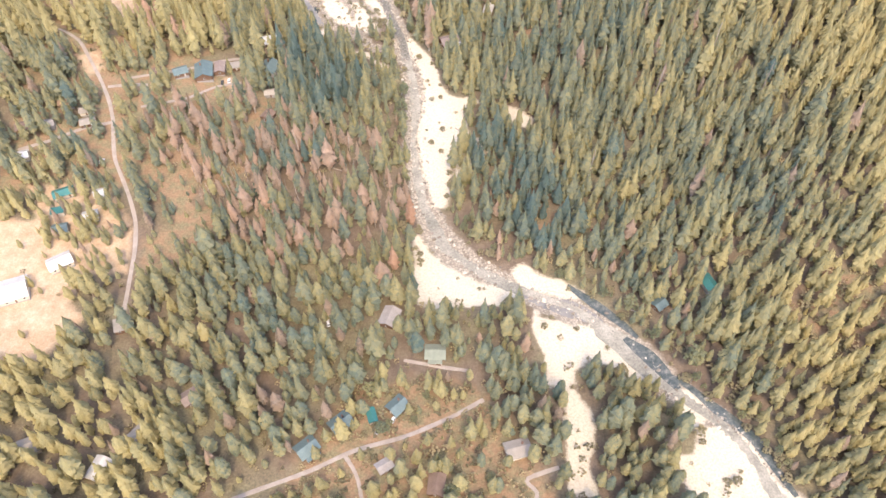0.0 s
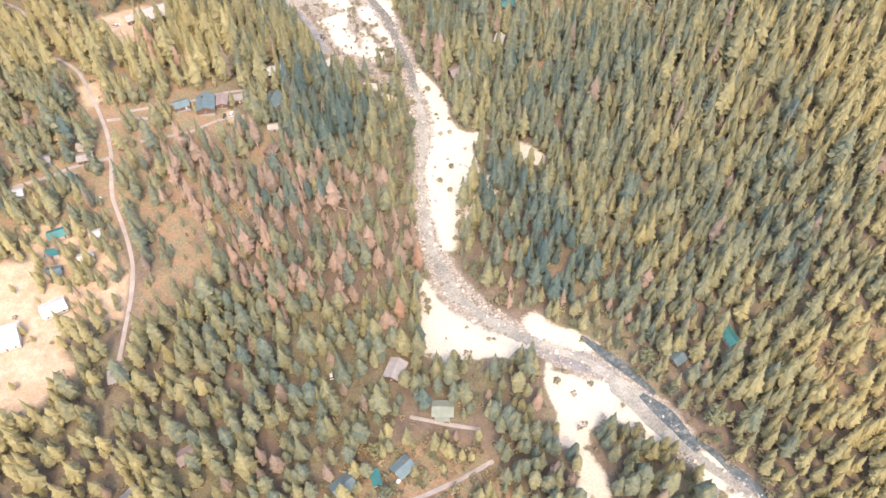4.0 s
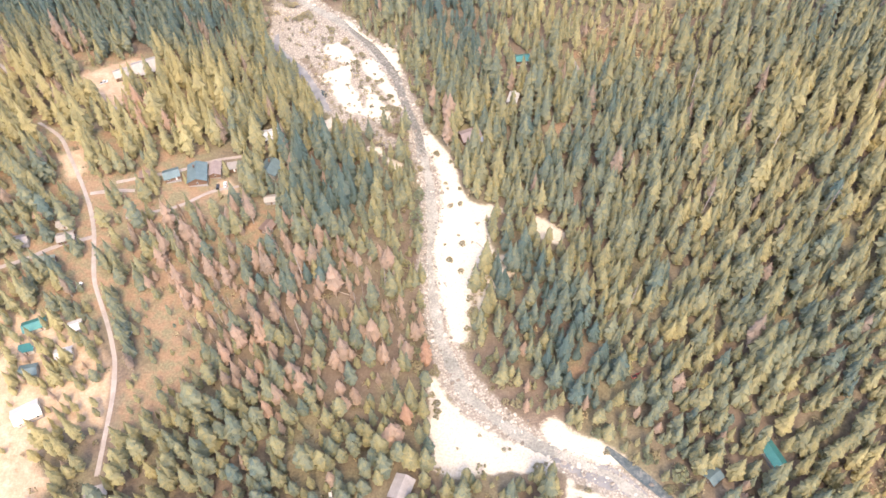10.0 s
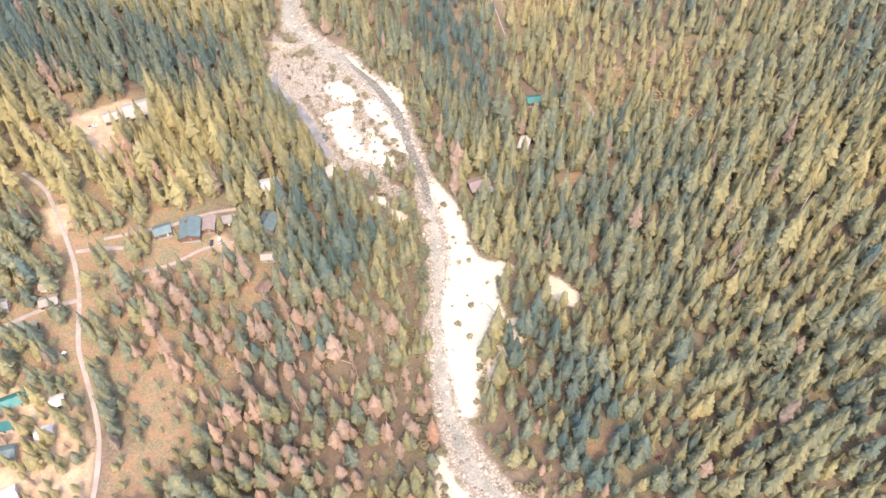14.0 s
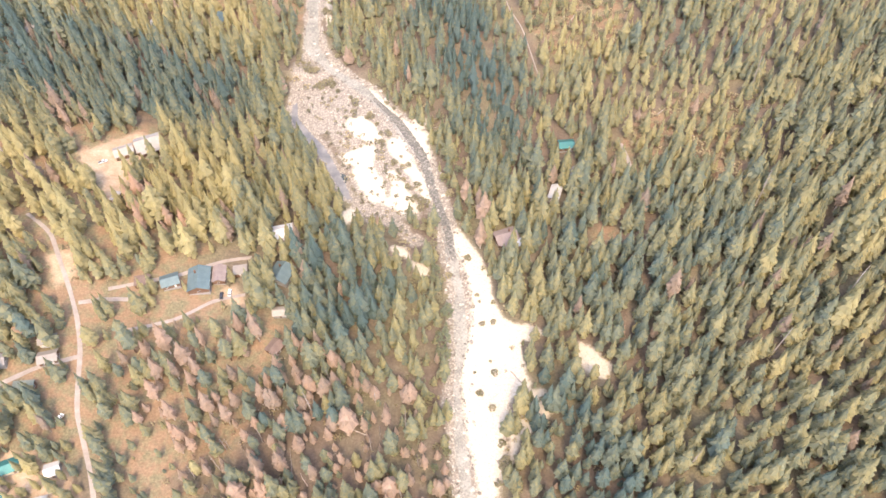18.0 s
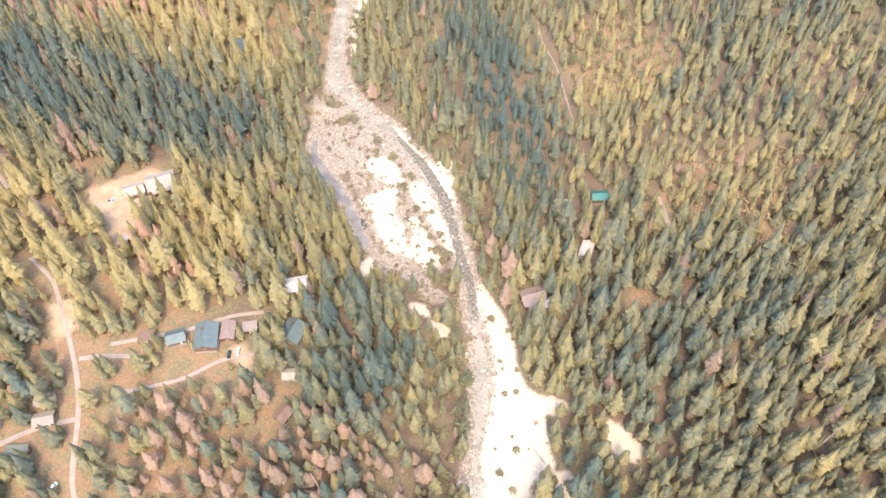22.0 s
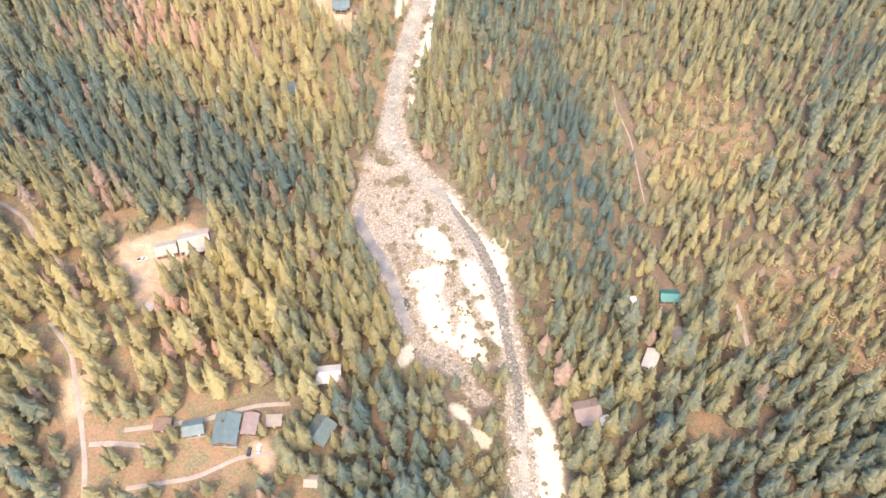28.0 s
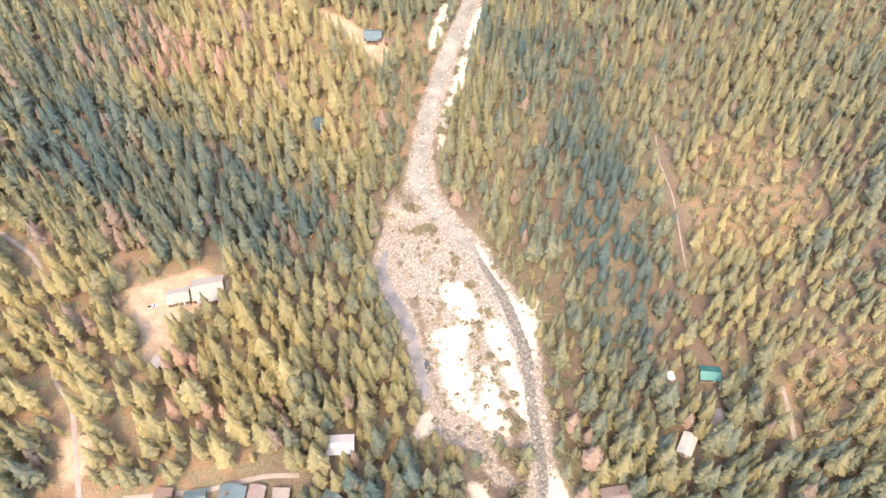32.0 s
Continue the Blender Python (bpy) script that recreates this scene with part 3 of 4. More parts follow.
def conifer(tiers, arms, height, radius, bare, droop, seed, top=0.02, blunt=False):
    """Crown and trunk arrays of a conifer: rings of drooping branch sprays round a stem."""
    r = np.random.default_rng(seed)
    V, T = [], []

    def add(vs, ts):
        n = len(V)
        V.extend(vs)
        T.extend([(a + n, b + n, c + n) for a, b, c in ts])

    z0 = height * bare
    turn = r.uniform(0, 6.28)
    for k in range(tiers):
        u = k / (tiers - 1)
        z = z0 + (height - z0) * (u ** 0.9) * 0.95
        full = radius * (0.97 * (1 - u ** 1.6) ** 0.9 + 0.03) * min(1.0, 0.42 + 2.2 * u) * r.uniform(0.86, 1.12)
        if blunt:
            full = radius * ((1 - u ** 2.6) ** 0.6 * 0.95 + 0.06) * min(1.0, 0.55 + 2.2 * u) * r.uniform(0.85, 1.12)
        turn += 2.4
        gap = (height - z0) / tiers
        for i in range(arms):
            ang = turn + 2 * math.pi * (i + r.uniform(-0.3, 0.3)) / arms
            R = full * r.uniform(0.58, 1.24)
            drop = droop * R * r.uniform(0.7, 1.3)
            ca, sa = math.cos(ang), math.sin(ang)
            w = (R * 0.36 + 0.24) * r.uniform(0.8, 1.2)
            lift = gap * r.uniform(0.8, 1.3)
            zz = z + r.uniform(-0.4, 0.4) * gap

            def at(f, side, dz):
                return (ca * R * f - sa * side, sa * R * f + ca * side, zz + dz)
            add([at(0.02, 0, lift), at(0.62, w, -drop * 0.75), at(1, 0, -drop * 0.8), at(0.62, -w, -drop * 0.75)],
                [(0, 1, 2), (0, 2, 3)])
    n = 5
    add([(radius * 0.12 * math.cos(2 * math.pi * i / n), radius * 0.12 * math.sin(2 * math.pi * i / n), height * 0.9) for i in range(n)] + [(0, 0, height * (1 + top))],
        [(i, (i + 1) % n, n) for i in range(n)])
    tv, tt_ = [], []
    rad = height * 0.014
    for h, f in ((-0.6, 1.15), (height * 0.5, 0.7), (height * 0.97, 0.08)):
        tv += [(rad * f * math.cos(2 * math.pi * i / 5), rad * f * math.sin(2 * math.pi * i / 5), h) for i in range(5)]
    for k in range(2):
        for i in range(5):
            p, q = k * 5 + i, k * 5 + (i + 1) % 5
            tt_ += [(p, q, q + 5), (p, q + 5, p + 5)]
    return np.array(V), np.array(T), np.array(tv), np.array(tt_)


def round_tree(clumps, height, radius, low, seed, stems=1, fine=1.0):
    """A broad crown of many leaf clumps on a forked trunk."""
    r = np.random.default_rng(seed)
    V, T = [], []
    zc, hz = height * (low + 1) / 2, height * (1 - low) / 2
    for k in range(clumps):
        v = r.normal(size=3)
        v /= np.linalg.norm(v)
        v[2] = v[2] if v[2] > -0.5 else -v[2]
        p = v * np.array([radius, radius, hz]) * r.uniform(0.55, 0.92) * (1 + 0.15 * math.sin(3 * math.atan2(v[1], v[0]) + seed)) + (0, 0, zc)
        s = radius * r.uniform(0.20, 0.36) * fine
        base = np.array([(1, 0, 0), (0, 1, 0), (-1, 0, 0), (0, -1, 0), (0, 0, 1), (0, 0, -1)]) * s * r.uniform(0.7, 1.25, (6, 1))
        ang = r.uniform(0, 6.28)
        rot = np.array([[math.cos(ang), -math.sin(ang), 0], [math.sin(ang), math.cos(ang), 0], [0, 0, 1]])
        n = len(V)
        V.extend((base @ rot.T + p).tolist())
        for i in range(4):
            j = (i + 1) % 4
            T += [(n + i, n + j, n + 4), (n + j, n + i, n + 5)]
    tv, tt_ = [], []
    for s in range(stems + 2):
        ang = 2.1 * s + seed
        lean = 0 if s == 0 else radius * 0.45
        h0, h1 = (-0.5, height * 0.75) if s == 0 else (height * low * 0.8, height * 0.7)
        n = len(tv)
        for h, f, o in ((h0, 1.0, 0), (h1, 0.35, lean)):
            tv += [(o * math.cos(ang) + height * 0.022 * f * math.cos(1.57 * i), o * math.sin(ang) + height * 0.022 * f * math.sin(1.57 * i), h) for i in range(4)]
        for i in range(4):
            p, q = n + i, n + (i + 1) % 4
            tt_ += [(p, q, q + 4), (p, q + 4, p + 4)]
    return np.array(V), np.array(T), np.array(tv), np.array(tt_)


KINDS = {
    "conifer": ([conifer(13, 7, 19.5, 3.7, 0.05, 0.55, 11), conifer(14, 7, 22, 3.6, 0.08, 0.6, 12), conifer(12, 7, 16, 3.6, 0.04, 0.55, 13), conifer(14, 7, 24.5, 3.9, 0.10, 0.55, 14), conifer(13, 7, 21, 3.2, 0.07, 0.65, 15)], NEEDLE, BARK),
    "pine": ([conifer(13, 7, 19, 3.1, 0.22, 0.5, 21, 0.0, True), conifer(13, 7, 22, 3.3, 0.26, 0.5, 22, 0.0, True), conifer(12, 7, 17, 3.0, 0.18, 0.5, 23, 0.0, True)], NEEDLE, BARK),
    "dead_conifer": ([conifer(13, 6, 19, 3.2, 0.16, 0.5, 31), conifer(14, 6, 21.5, 3.1, 0.2, 0.5, 32), conifer(13, 6, 16, 3.3, 0.14, 0.5, 33)], DEADLEAF, GREYWOOD),
    "broadleaf": ([round_tree(70, 12, 4.0, 0.12, 41, 1, 0.72), round_tree(64, 10, 3.8, 0.1, 42, 1, 0.72), round_tree(70, 14, 3.8, 0.15, 43, 1, 0.72)], BROAD, BARK),
    "bush": ([round_tree(44, 2.6, 1.7, 0.0, 55, 1, 0.75), round_tree(44, 2.2, 1.9, 0.0, 56, 1, 0.75), round_tree(40, 3.0, 1.6, 0.02, 57, 1, 0.75)], SCRUB, BARK),
    "shrub": ([round_tree(8, 2.6, 1.7, 0.05, 51), round_tree(8, 2.0, 1.9, 0.05, 52), round_tree(7, 3.2, 1.6, 0.08, 53)], SCRUB, BARK),
}


# ---- houses ----
ROOFS = {
    "slate": plain("slate_blue_roof", (0.085, 0.125, 0.13), (0.155, 0.21, 0.21), 1.2, 0.55, 0.1, 0.2),
    "turquoise": plain("turquoise_metal_roof", (0.03, 0.13, 0.122), (0.06, 0.205, 0.19), 1.0, 0.4, 0.2, 0.1),
    "pale": plain("pale_weathered_tan_roof", (0.28, 0.25, 0.21), (0.40, 0.36, 0.31), 1.2, 0.8),
    "white": plain("white_metal_roof", (0.43, 0.415, 0.38), (0.62, 0.60, 0.56), 1.0, 0.45, 0.1, 0.1),
    "tan": plain("weathered_tan_roof", (0.22, 0.195, 0.17), (0.34, 0.305, 0.265), 1.4, 0.8),
    "grey": plain("grey_shingle_roof", (0.22, 0.20, 0.19), (0.38, 0.35, 0.33), 1.4, 0.85),
    "brown": plain("brown_shingle_roof", (0.13, 0.09, 0.075), (0.25, 0.18, 0.14), 1.4, 0.85),
    "pink": plain("faded_rose_brown_roof", (0.20, 0.155, 0.14), (0.31, 0.25, 0.225), 1.4, 0.8),
    "olive": plain("mossy_grey_green_roof", (0.15, 0.17, 0.135), (0.26, 0.28, 0.22), 1.4, 0.85),
    "rust": plain("rusty_orange_roof", (0.20, 0.13, 0.085), (0.34, 0.24, 0.165), 1.2, 0.8),
}
WALLS = {
    "wood": plain("brown_timber_wall", (0.12, 0.07, 0.045), (0.24, 0.15, 0.10), 2.0, 0.85),
    "cream": plain("cream_painted_wall", (0.55, 0.48, 0.38), (0.72, 0.66, 0.55), 1.5, 0.8),
    "grey": plain("grey_painted_wall", (0.26, 0.25, 0.24), (0.42, 0.40, 0.38), 1.5, 0.8),
}
GLASS, _, gb = material("window_glass", 0.06, 0, 0.6)
gb.inputs["Base Color"].default_value = (0.03, 0.04, 0.05, 1)
TRIM = plain("white_trim", (0.62, 0.60, 0.56), (0.80, 0.78, 0.74), 4, 0.6)
BRICK = plain("red_brick_chimney", (0.14, 0.08, 0.06), (0.25, 0.15, 0.11), 6, 0.9)
TYRE = plain("black_rubber", (0.02, 0.02, 0.02), (0.05, 0.05, 0.05), 6, 0.9)


def box(bm, lo, hi, bevel=0.0):
    v = [bm.verts.new((x, y, z)) for z in (lo[2], hi[2]) for y in (lo[1], hi[1]) for x in (lo[0], hi[0])]
    for f in ((0, 2, 3, 1), (4, 5, 7, 6), (0, 1, 5, 4), (2, 6, 7, 3), (0, 4, 6, 2), (1, 3, 7, 5)):
        bm.faces.new([v[i] for i in f])
    if bevel:
        bmesh.ops.bevel(bm, geom=bm.edges[:], offset=bevel, segments=1, affect="EDGES")
    return bm


def slab(bm, corners, thick):
    """A sloped plate: four corners of its top, thickened downward."""
    top = [bm.verts.new(c) for c in corners]
    low = [bm.verts.new((c[0], c[1], c[2] - thick)) for c in corners]
    bm.faces.new(top)
    bm.faces.new(low[::-1])
    for i in range(4):
        j = (i + 1) % 4
        bm.faces.new((top[j], top[i], low[i], low[j]))
    bmesh.ops.recalc_face_normals(bm, faces=bm.faces)
    return bm


def window_part(parent, w, h, m):
    bm = bmesh.new()
    t = 0.09
    box(bm, (-w / 2, -0.06, 0), (-w / 2 + t, 0.04, h))
    box(bm, (w / 2 - t, -0.06, 0), (w / 2, 0.04, h))
    box(bm, (-w / 2 + t, -0.06, h - t), (w / 2 - t, 0.04, h))
    box(bm, (-w / 2 + t, -0.10, 0), (w / 2 - t, 0.04, t))
    win = part("window", bm, TRIM, parent)
    win.matrix_basis = m
    part("pane", box(bmesh.new(), (-w / 2 + t, -0.03, t), (w / 2 - t, 0.02, h - t)), GLASS, win)


def house(name, x, y, turn, length, width, eave, roof, wall, label, chimney=False, shed=False, porch=False, category="house"):
    """A gabled house: ridge along its own x, real walls with openings' frames, two roof plates."""
    corners = [Matrix.Rotation(radians(turn), 3, "Z") @ Vector((sx * length / 2, sy * width / 2, 0)) for sx in (-1, 1) for sy in (-1, 1)]
    zs = [float(ground(x + c.x, y + c.y)) for c in corners]
    top, base = max(zs), min(zs)
    home = tagged(new(name), label, category)
    home.empty_display_size = 0.5
    home.matrix_basis = pose(x, y, top + 0.15, 0, 0, turn)
    sink = base - top - 0.6
    wm, rm = WALLS[wall], ROOFS[roof]
    L, W, t = length / 2, width / 2, 0.2
    rise = 0.0 if shed else width * 0.24
    if not shed:
        part("foundation", box(bmesh.new(), (-L + 0.08, -W + 0.08, sink), (L - 0.08, W - 0.08, 0.02)), WALLS["grey"], home)
    for s in (-1, 1):
        part("wall", box(bmesh.new(), (-L, min(s * W, s * (W - t)), 0 if not shed else sink), (L, max(s * W, s * (W - t)), eave)), wm, home)
        bm = bmesh.new()
        x0, x1 = (s * L, s * (L - t)) if s < 0 else (L - t, L)
        lo = 0 if not shed else sink
        prof = [(-W + t, lo), (W - t, lo), (W - t, eave), (0, eave + rise), (-W + t, eave)] if rise else [(-W + t, lo), (W - t, lo), (W - t, eave), (-W + t, eave)]
        fa = [bm.verts.new((x0, p, q)) for p, q in prof]
        fb = [bm.verts.new((x1, p, q)) for p, q in prof]
        bm.faces.new(fa[::-1])
        bm.faces.new(fb)
        for i in range(len(prof)):
            j = (i + 1) % len(prof)
            bm.faces.new((fa[i], fa[j], fb[j], fb[i]))
        bmesh.ops.recalc_face_normals(bm, faces=bm.faces)
        part("wall", bm, wm, home)
    over = 0.55
    if rise:
        for s in (-1, 1):
            drop = rise * over / W
            part("roof", slab(bmesh.new(), [(-L - over, 0, eave + rise + 0.2), (L + over, 0, eave + rise + 0.2), (L + over, s * (W + over), eave - drop + 0.2), (-L - over, s * (W + over), eave - drop + 0.2)], 0.18), rm, home)
        part("ridge_cap", box(bmesh.new(), (-L - over, -0.16, eave + rise + 0.16), (L + over, 0.16, eave + rise + 0.26)), rm, home)
    else:
        part("roof", slab(bmesh.new(), [(-L - 0.3, -W - 0.3, eave + 0.15), (L + 0.3, -W - 0.3, eave + 0.15), (L + 0.3, W + 0.3, eave + 0.6), (-L - 0.3, W + 0.3, eave + 0.6)], 0.15), rm, home)
    if eave > 2.2:
        n = max(1, int(length / 4))
        for s in (-1, 1):
            for i in range(n):
                if s < 0 and i == n // 2:
                    continue
                window_part(home, 1.3, 1.2, pose(-L + length * (i + 0.5) / n, s * W, 0.95, 0, 0, 0 if s < 0 else 180))
        for s in (-1, 1):
            window_part(home, 1.2, 1.2, pose(s * L, 0, 0.95, 0, 0, 90 * s))
        door = part("door", box(bmesh.new(), (-0.48, -0.09, 0), (0.48, 0.02, 2.05), 0.01), TRIM if wall == "wood" else WALLS["wood"], home)
        door.matrix_basis = pose(-L + length * (n // 2 + 0.5) / n, -W, 0.0)
        part("handle", box(bmesh.new(), (0.34, -0.14, 0.95), (0.40, -0.09, 1.07)), GLASS, door)
    if chimney:
        bm = box(bmesh.new(), (L * 0.35, W * 0.2, eave), (L * 0.35 + 0.8, W * 0.2 + 0.8, eave + rise + 1.1))
        box(bm, (L * 0.35 - 0.08, W * 0.2 - 0.08, eave + rise + 1.1), (L * 0.35 + 0.88, W * 0.2 + 0.88, eave + rise + 1.25))
        part("chimney", bm, BRICK, home)
    if porch:
        part("porch_deck", box(bmesh.new(), (-L * 0.7, -W - 2.4, sink), (L * 0.7, -W - 0.02, 0.05)), WALLS["wood"], home)
        part("porch_roof", slab(bmesh.new(), [(-L * 0.75, -W - 2.7, eave - 0.5), (L * 0.75, -W - 2.7, eave - 0.5), (L * 0.75, -W - 0.6, eave - 0.12), (-L * 0.75, -W - 0.6, eave - 0.12)], 0.12), rm, home)
        for sx in (-0.68, 0, 0.68):
            part("post", box(bmesh.new(), (L * sx - 0.07, -W - 2.35, 0.05), (L * sx + 0.07, -W - 2.21, eave - 0.5)), TRIM, home)
    return home


HOUSES = [   # x, y, turn, length, width, eave, roof, wall, label, options
    (-68.1, 74.7, 38, 12.1, 9.9, 2.8, "slate", "wood", "timber house with a slate-blue roof by a dirt road", "cp"),
    (-52.5, 86.7, 38, 12.7, 9.9, 2.8, "slate", "wood", "timber house with a slate-blue roof among trees", "c"),
    (-37.7, 90.4, 105, 8.8, 4.6, 2.4, "turquoise", "cream", "narrow cabin with a turquoise metal roof", ""),
    (-25.1, 95.2, 42, 11.0, 9.4, 2.8, "slate", "wood", "timber house with a slate-blue roof and chimney", "c"),
    (-127.0, 104.3, 35, 11.0, 8.8, 2.8, "pink", "wood", "cabin with a faded rose-brown roof under pines", ""),
    (-5.2, 124.9, -4, 9.9, 8.2, 2.8, "olive", "wood", "cabin with a mossy grey-green roof by a drive", "p"),
    (-28.6, 147.7, 68, 11.0, 8.8, 2.8, "grey", "wood", "cabin with a grey shingle roof in the woods", ""),
    (31.6, 69.9, 12, 14.3, 10.5, 2.8, "tan", "cream", "low house with a weathered tan roof", "c"),
    (-7.7, 54.1, 80, 12.1, 8.8, 2.8, "brown", "wood", "brown shingled cabin by the road", ""),
    (-31.5, 64.4, 30, 8.8, 6.6, 2.5, "grey", "wood", "small dark cabin between pines", ""),
    (-198.3, 80.3, 20, 13.2, 9.9, 2.8, "tan", "cream", "pale-roofed house among pines", ""),
    (-162.6, 68.0, 70, 13.2, 9.9, 2.8, "white", "cream", "house with a pale metal roof under pines", ""),
    (-148.0, 84.6, 50, 11.0, 8.8, 2.8, "tan", "wood", "cabin with a tan roof under pines", ""),
    (-231.6, 169.9, 18, 17.6, 14.3, 3.2, "white", "cream", "large barn with a bright white roof in a bare field", "b"),
    (-210.3, 188.7, 30, 15.4, 11.0, 3.0, "white", "cream", "long white-roofed house in a bare field", ""),
    (-214.9, 210.9, 10, 9.9, 7.7, 2.8, "slate", "grey", "square house with a blue-grey roof in a field", ""),
    (-219.4, 223.3, 12, 8.8, 5.5, 2.6, "turquoise", "cream", "shed with a turquoise roof", "s"),
    (-200.0, 220.3, 15, 9.9, 7.7, 2.6, "white", "cream", "small white-roofed cabin by a dusty yard", ""),
    (-197.8, 236.2, 20, 7.7, 7.2, 2.8, "white", "grey", "small square cabin with a white roof", ""),
    (-218.4, 236.7, 22, 14.3, 7.7, 2.8, "turquoise", "cream", "long cabin with a turquoise roof behind pines", ""),
    (-168.3, 147.9, 15, 9.9, 7.7, 2.4, "tan", "wood", "weathered tan shed at the field's edge", "s"),
    (-214.7, 290.9, 15, 11.0, 7.7, 2.6, "tan", "wood", "cabin with a tan roof beside a track", ""),
    (-221.7, 275.4, 5, 12.1, 5.5, 2.6, "olive", "wood", "long low shed with a faded roof", "s"),
    (-250.5, 285.1, 10, 12.1, 8.8, 2.8, "brown", "wood", "brown cabin in the trees", ""),
    (-248.0, 262.6, 15, 11.0, 7.7, 2.6, "white", "cream", "pale-roofed cabin in the trees", ""),
    (146.0, 157.0, 110, 12.7, 6.1, 2.8, "turquoise", "cream", "long cabin with a bright turquoise roof on a wooded slope", ""),
    (117.1, 148.3, 35, 6.8, 6.0, 2.8, "slate", "wood", "small teal-grey roofed cabin in dense trees", ""),
    (-108.9, 349.2, 70, 11.6, 11.0, 2.9, "slate", "grey", "square house with a blue-grey roof", "c"),
    (-151.0, 340.9, 98, 14.3, 11.0, 3.0, "slate", "wood", "house with a large blue-grey roof by a lane", "c"),
    (-165.6, 338.8, 20, 8.8, 7.2, 2.8, "slate", "wood", "smaller blue-grey roofed cabin by a lane", ""),
    (-141.6, 345.9, 95, 9.9, 6.6, 2.8, "pink", "wood", "cabin with a rose-brown roof by a lane", ""),
    (-179.6, 337.5, 10, 7.7, 5.5, 2.4, "brown", "wood", "small brown shed by a lane", "s"),
    (-131.2, 349.8, 10, 7.2, 5.5, 2.4, "tan", "wood", "small tan-roofed shed by a lane", "s"),
    (-112.1, 378.0, 14, 12.1, 8.8, 2.8, "white", "wood", "house with a bright white roof near the river", ""),
    (-106.3, 325.2, 5, 7.6, 5.0, 2.6, "pale", "grey", "low cabin with a pale grey-white roof", ""),
    (-106.6, 304.2, 60, 7.7, 6.6, 2.6, "brown", "wood", "weathered brown cabin among dead trees", ""),
    (-230.2, 305.2, 8, 11.0, 6.6, 2.6, "rust", "wood", "cabin with a rusty orange roof", ""),
    (-217.3, 300.1, 8, 9.9, 6.6, 2.6, "tan", "cream", "tan-roofed cabin by the road", ""),
    (-237.9, 287.6, 10, 9.9, 7.7, 2.6, "grey", "grey", "grey-roofed cabin in the trees", ""),
    (-205.7, 448.4, 24, 16.0, 12.5, 3.6, "pale", "wood", "big lodge with a pale tan roof in a sandy clearing", "p"),
    (-218.5, 439.8, 24, 11.0, 8.5, 3.2, "pale", "wood", "garage wing with a pale tan roof in a sandy clearing", ""),
    (-210.1, 397.4, 85, 6.6, 4.4, 2.4, "grey", "wood", "small grey-roofed shed below a clearing", "s"),
    (56.3, 449.8, 5, 9.0, 6.8, 2.8, "turquoise", "wood", "cabin with a turquoise roof on a wooded slope", ""),
    (37.3, 446.1, 20, 4.4, 3.9, 2.3, "white", "cream", "tiny white-roofed hut in the forest", "s"),
    (46.5, 411.5, 72, 10.5, 6.0, 2.8, "white", "cream", "narrow house with a pale blue-white roof", ""),
    (58.6, 427.1, 25, 8.5, 6.5, 2.8, "grey", "cream", "house with a pale grey roof on a wooded slope", ""),
    (15.8, 380.5, 20, 12.5, 10.0, 3.0, "pink", "wood", "riverside house with a rose-brown roof", "cp"),
    (24.3, 376.3, 20, 5.5, 4.4, 2.5, "white", "wood", "white-roofed shed beside a riverside house", "s"),
    (-229.5, 572.3, 10, 7.7, 5.5, 2.6, "white", "wood", "small white-roofed cabin in the forest", ""),
    (-187.7, 582.5, 95, 9.9, 7.7, 2.8, "slate", "wood", "cabin with a dark blue-grey roof in the forest", ""),
    (-269.4, 622.5, 10, 8.8, 7.2, 2.8, "slate", "wood", "cabin with a blue-grey roof among dead trees", ""),
    (-174.9, 676.6, 8, 12.1, 8.8, 3.0, "slate", "wood", "dark cabin with a blue-grey roof in a sandy clearing", "p"),
    (-162.3, 674.1, 5, 6.6, 5.0, 2.4, "brown", "wood", "brown shed in a sandy clearing", "s"),
    (-305.7, 549.0, 15, 12.1, 6.6, 2.6, "tan", "wood", "pale low shed in the forest", "s"),
]
HOUSES = [(h[0], h[1], h[2], h[3] * 0.8, h[4] * 0.8, *h[5:]) if (h[0] < -190 and 180 < h[1] < 315) or (h[1] < 106 and h[0] < 40) else h for h in HOUSES]
for hx, hy, turn, length, width, eave, roof, wall, label, opts in HOUSES:
    house("barn" if "b" in opts else "shed" if "s" in opts else "house", hx, hy, turn, length, width, eave, roof, wall, label, "c" in opts, "s" in opts, "p" in opts,
          "barn" if "b" in opts else "shed" if "s" in opts else "house")


# where everything stands
def scatter(step, jitter):
    xs, ys = np.meshgrid(np.arange(-450, 350, step), np.arange(25, 790, step))
    xs = xs + (np.arange(xs.shape[0]) % 2)[:, None] * step / 2
    p = np.stack([xs.ravel(), ys.ravel()], 1)
    p = p + rng.uniform(-jitter, jitter, p.shape) * step
    return p[area_distance(p[:, 0], p[:, 1], SEEN) < 0]


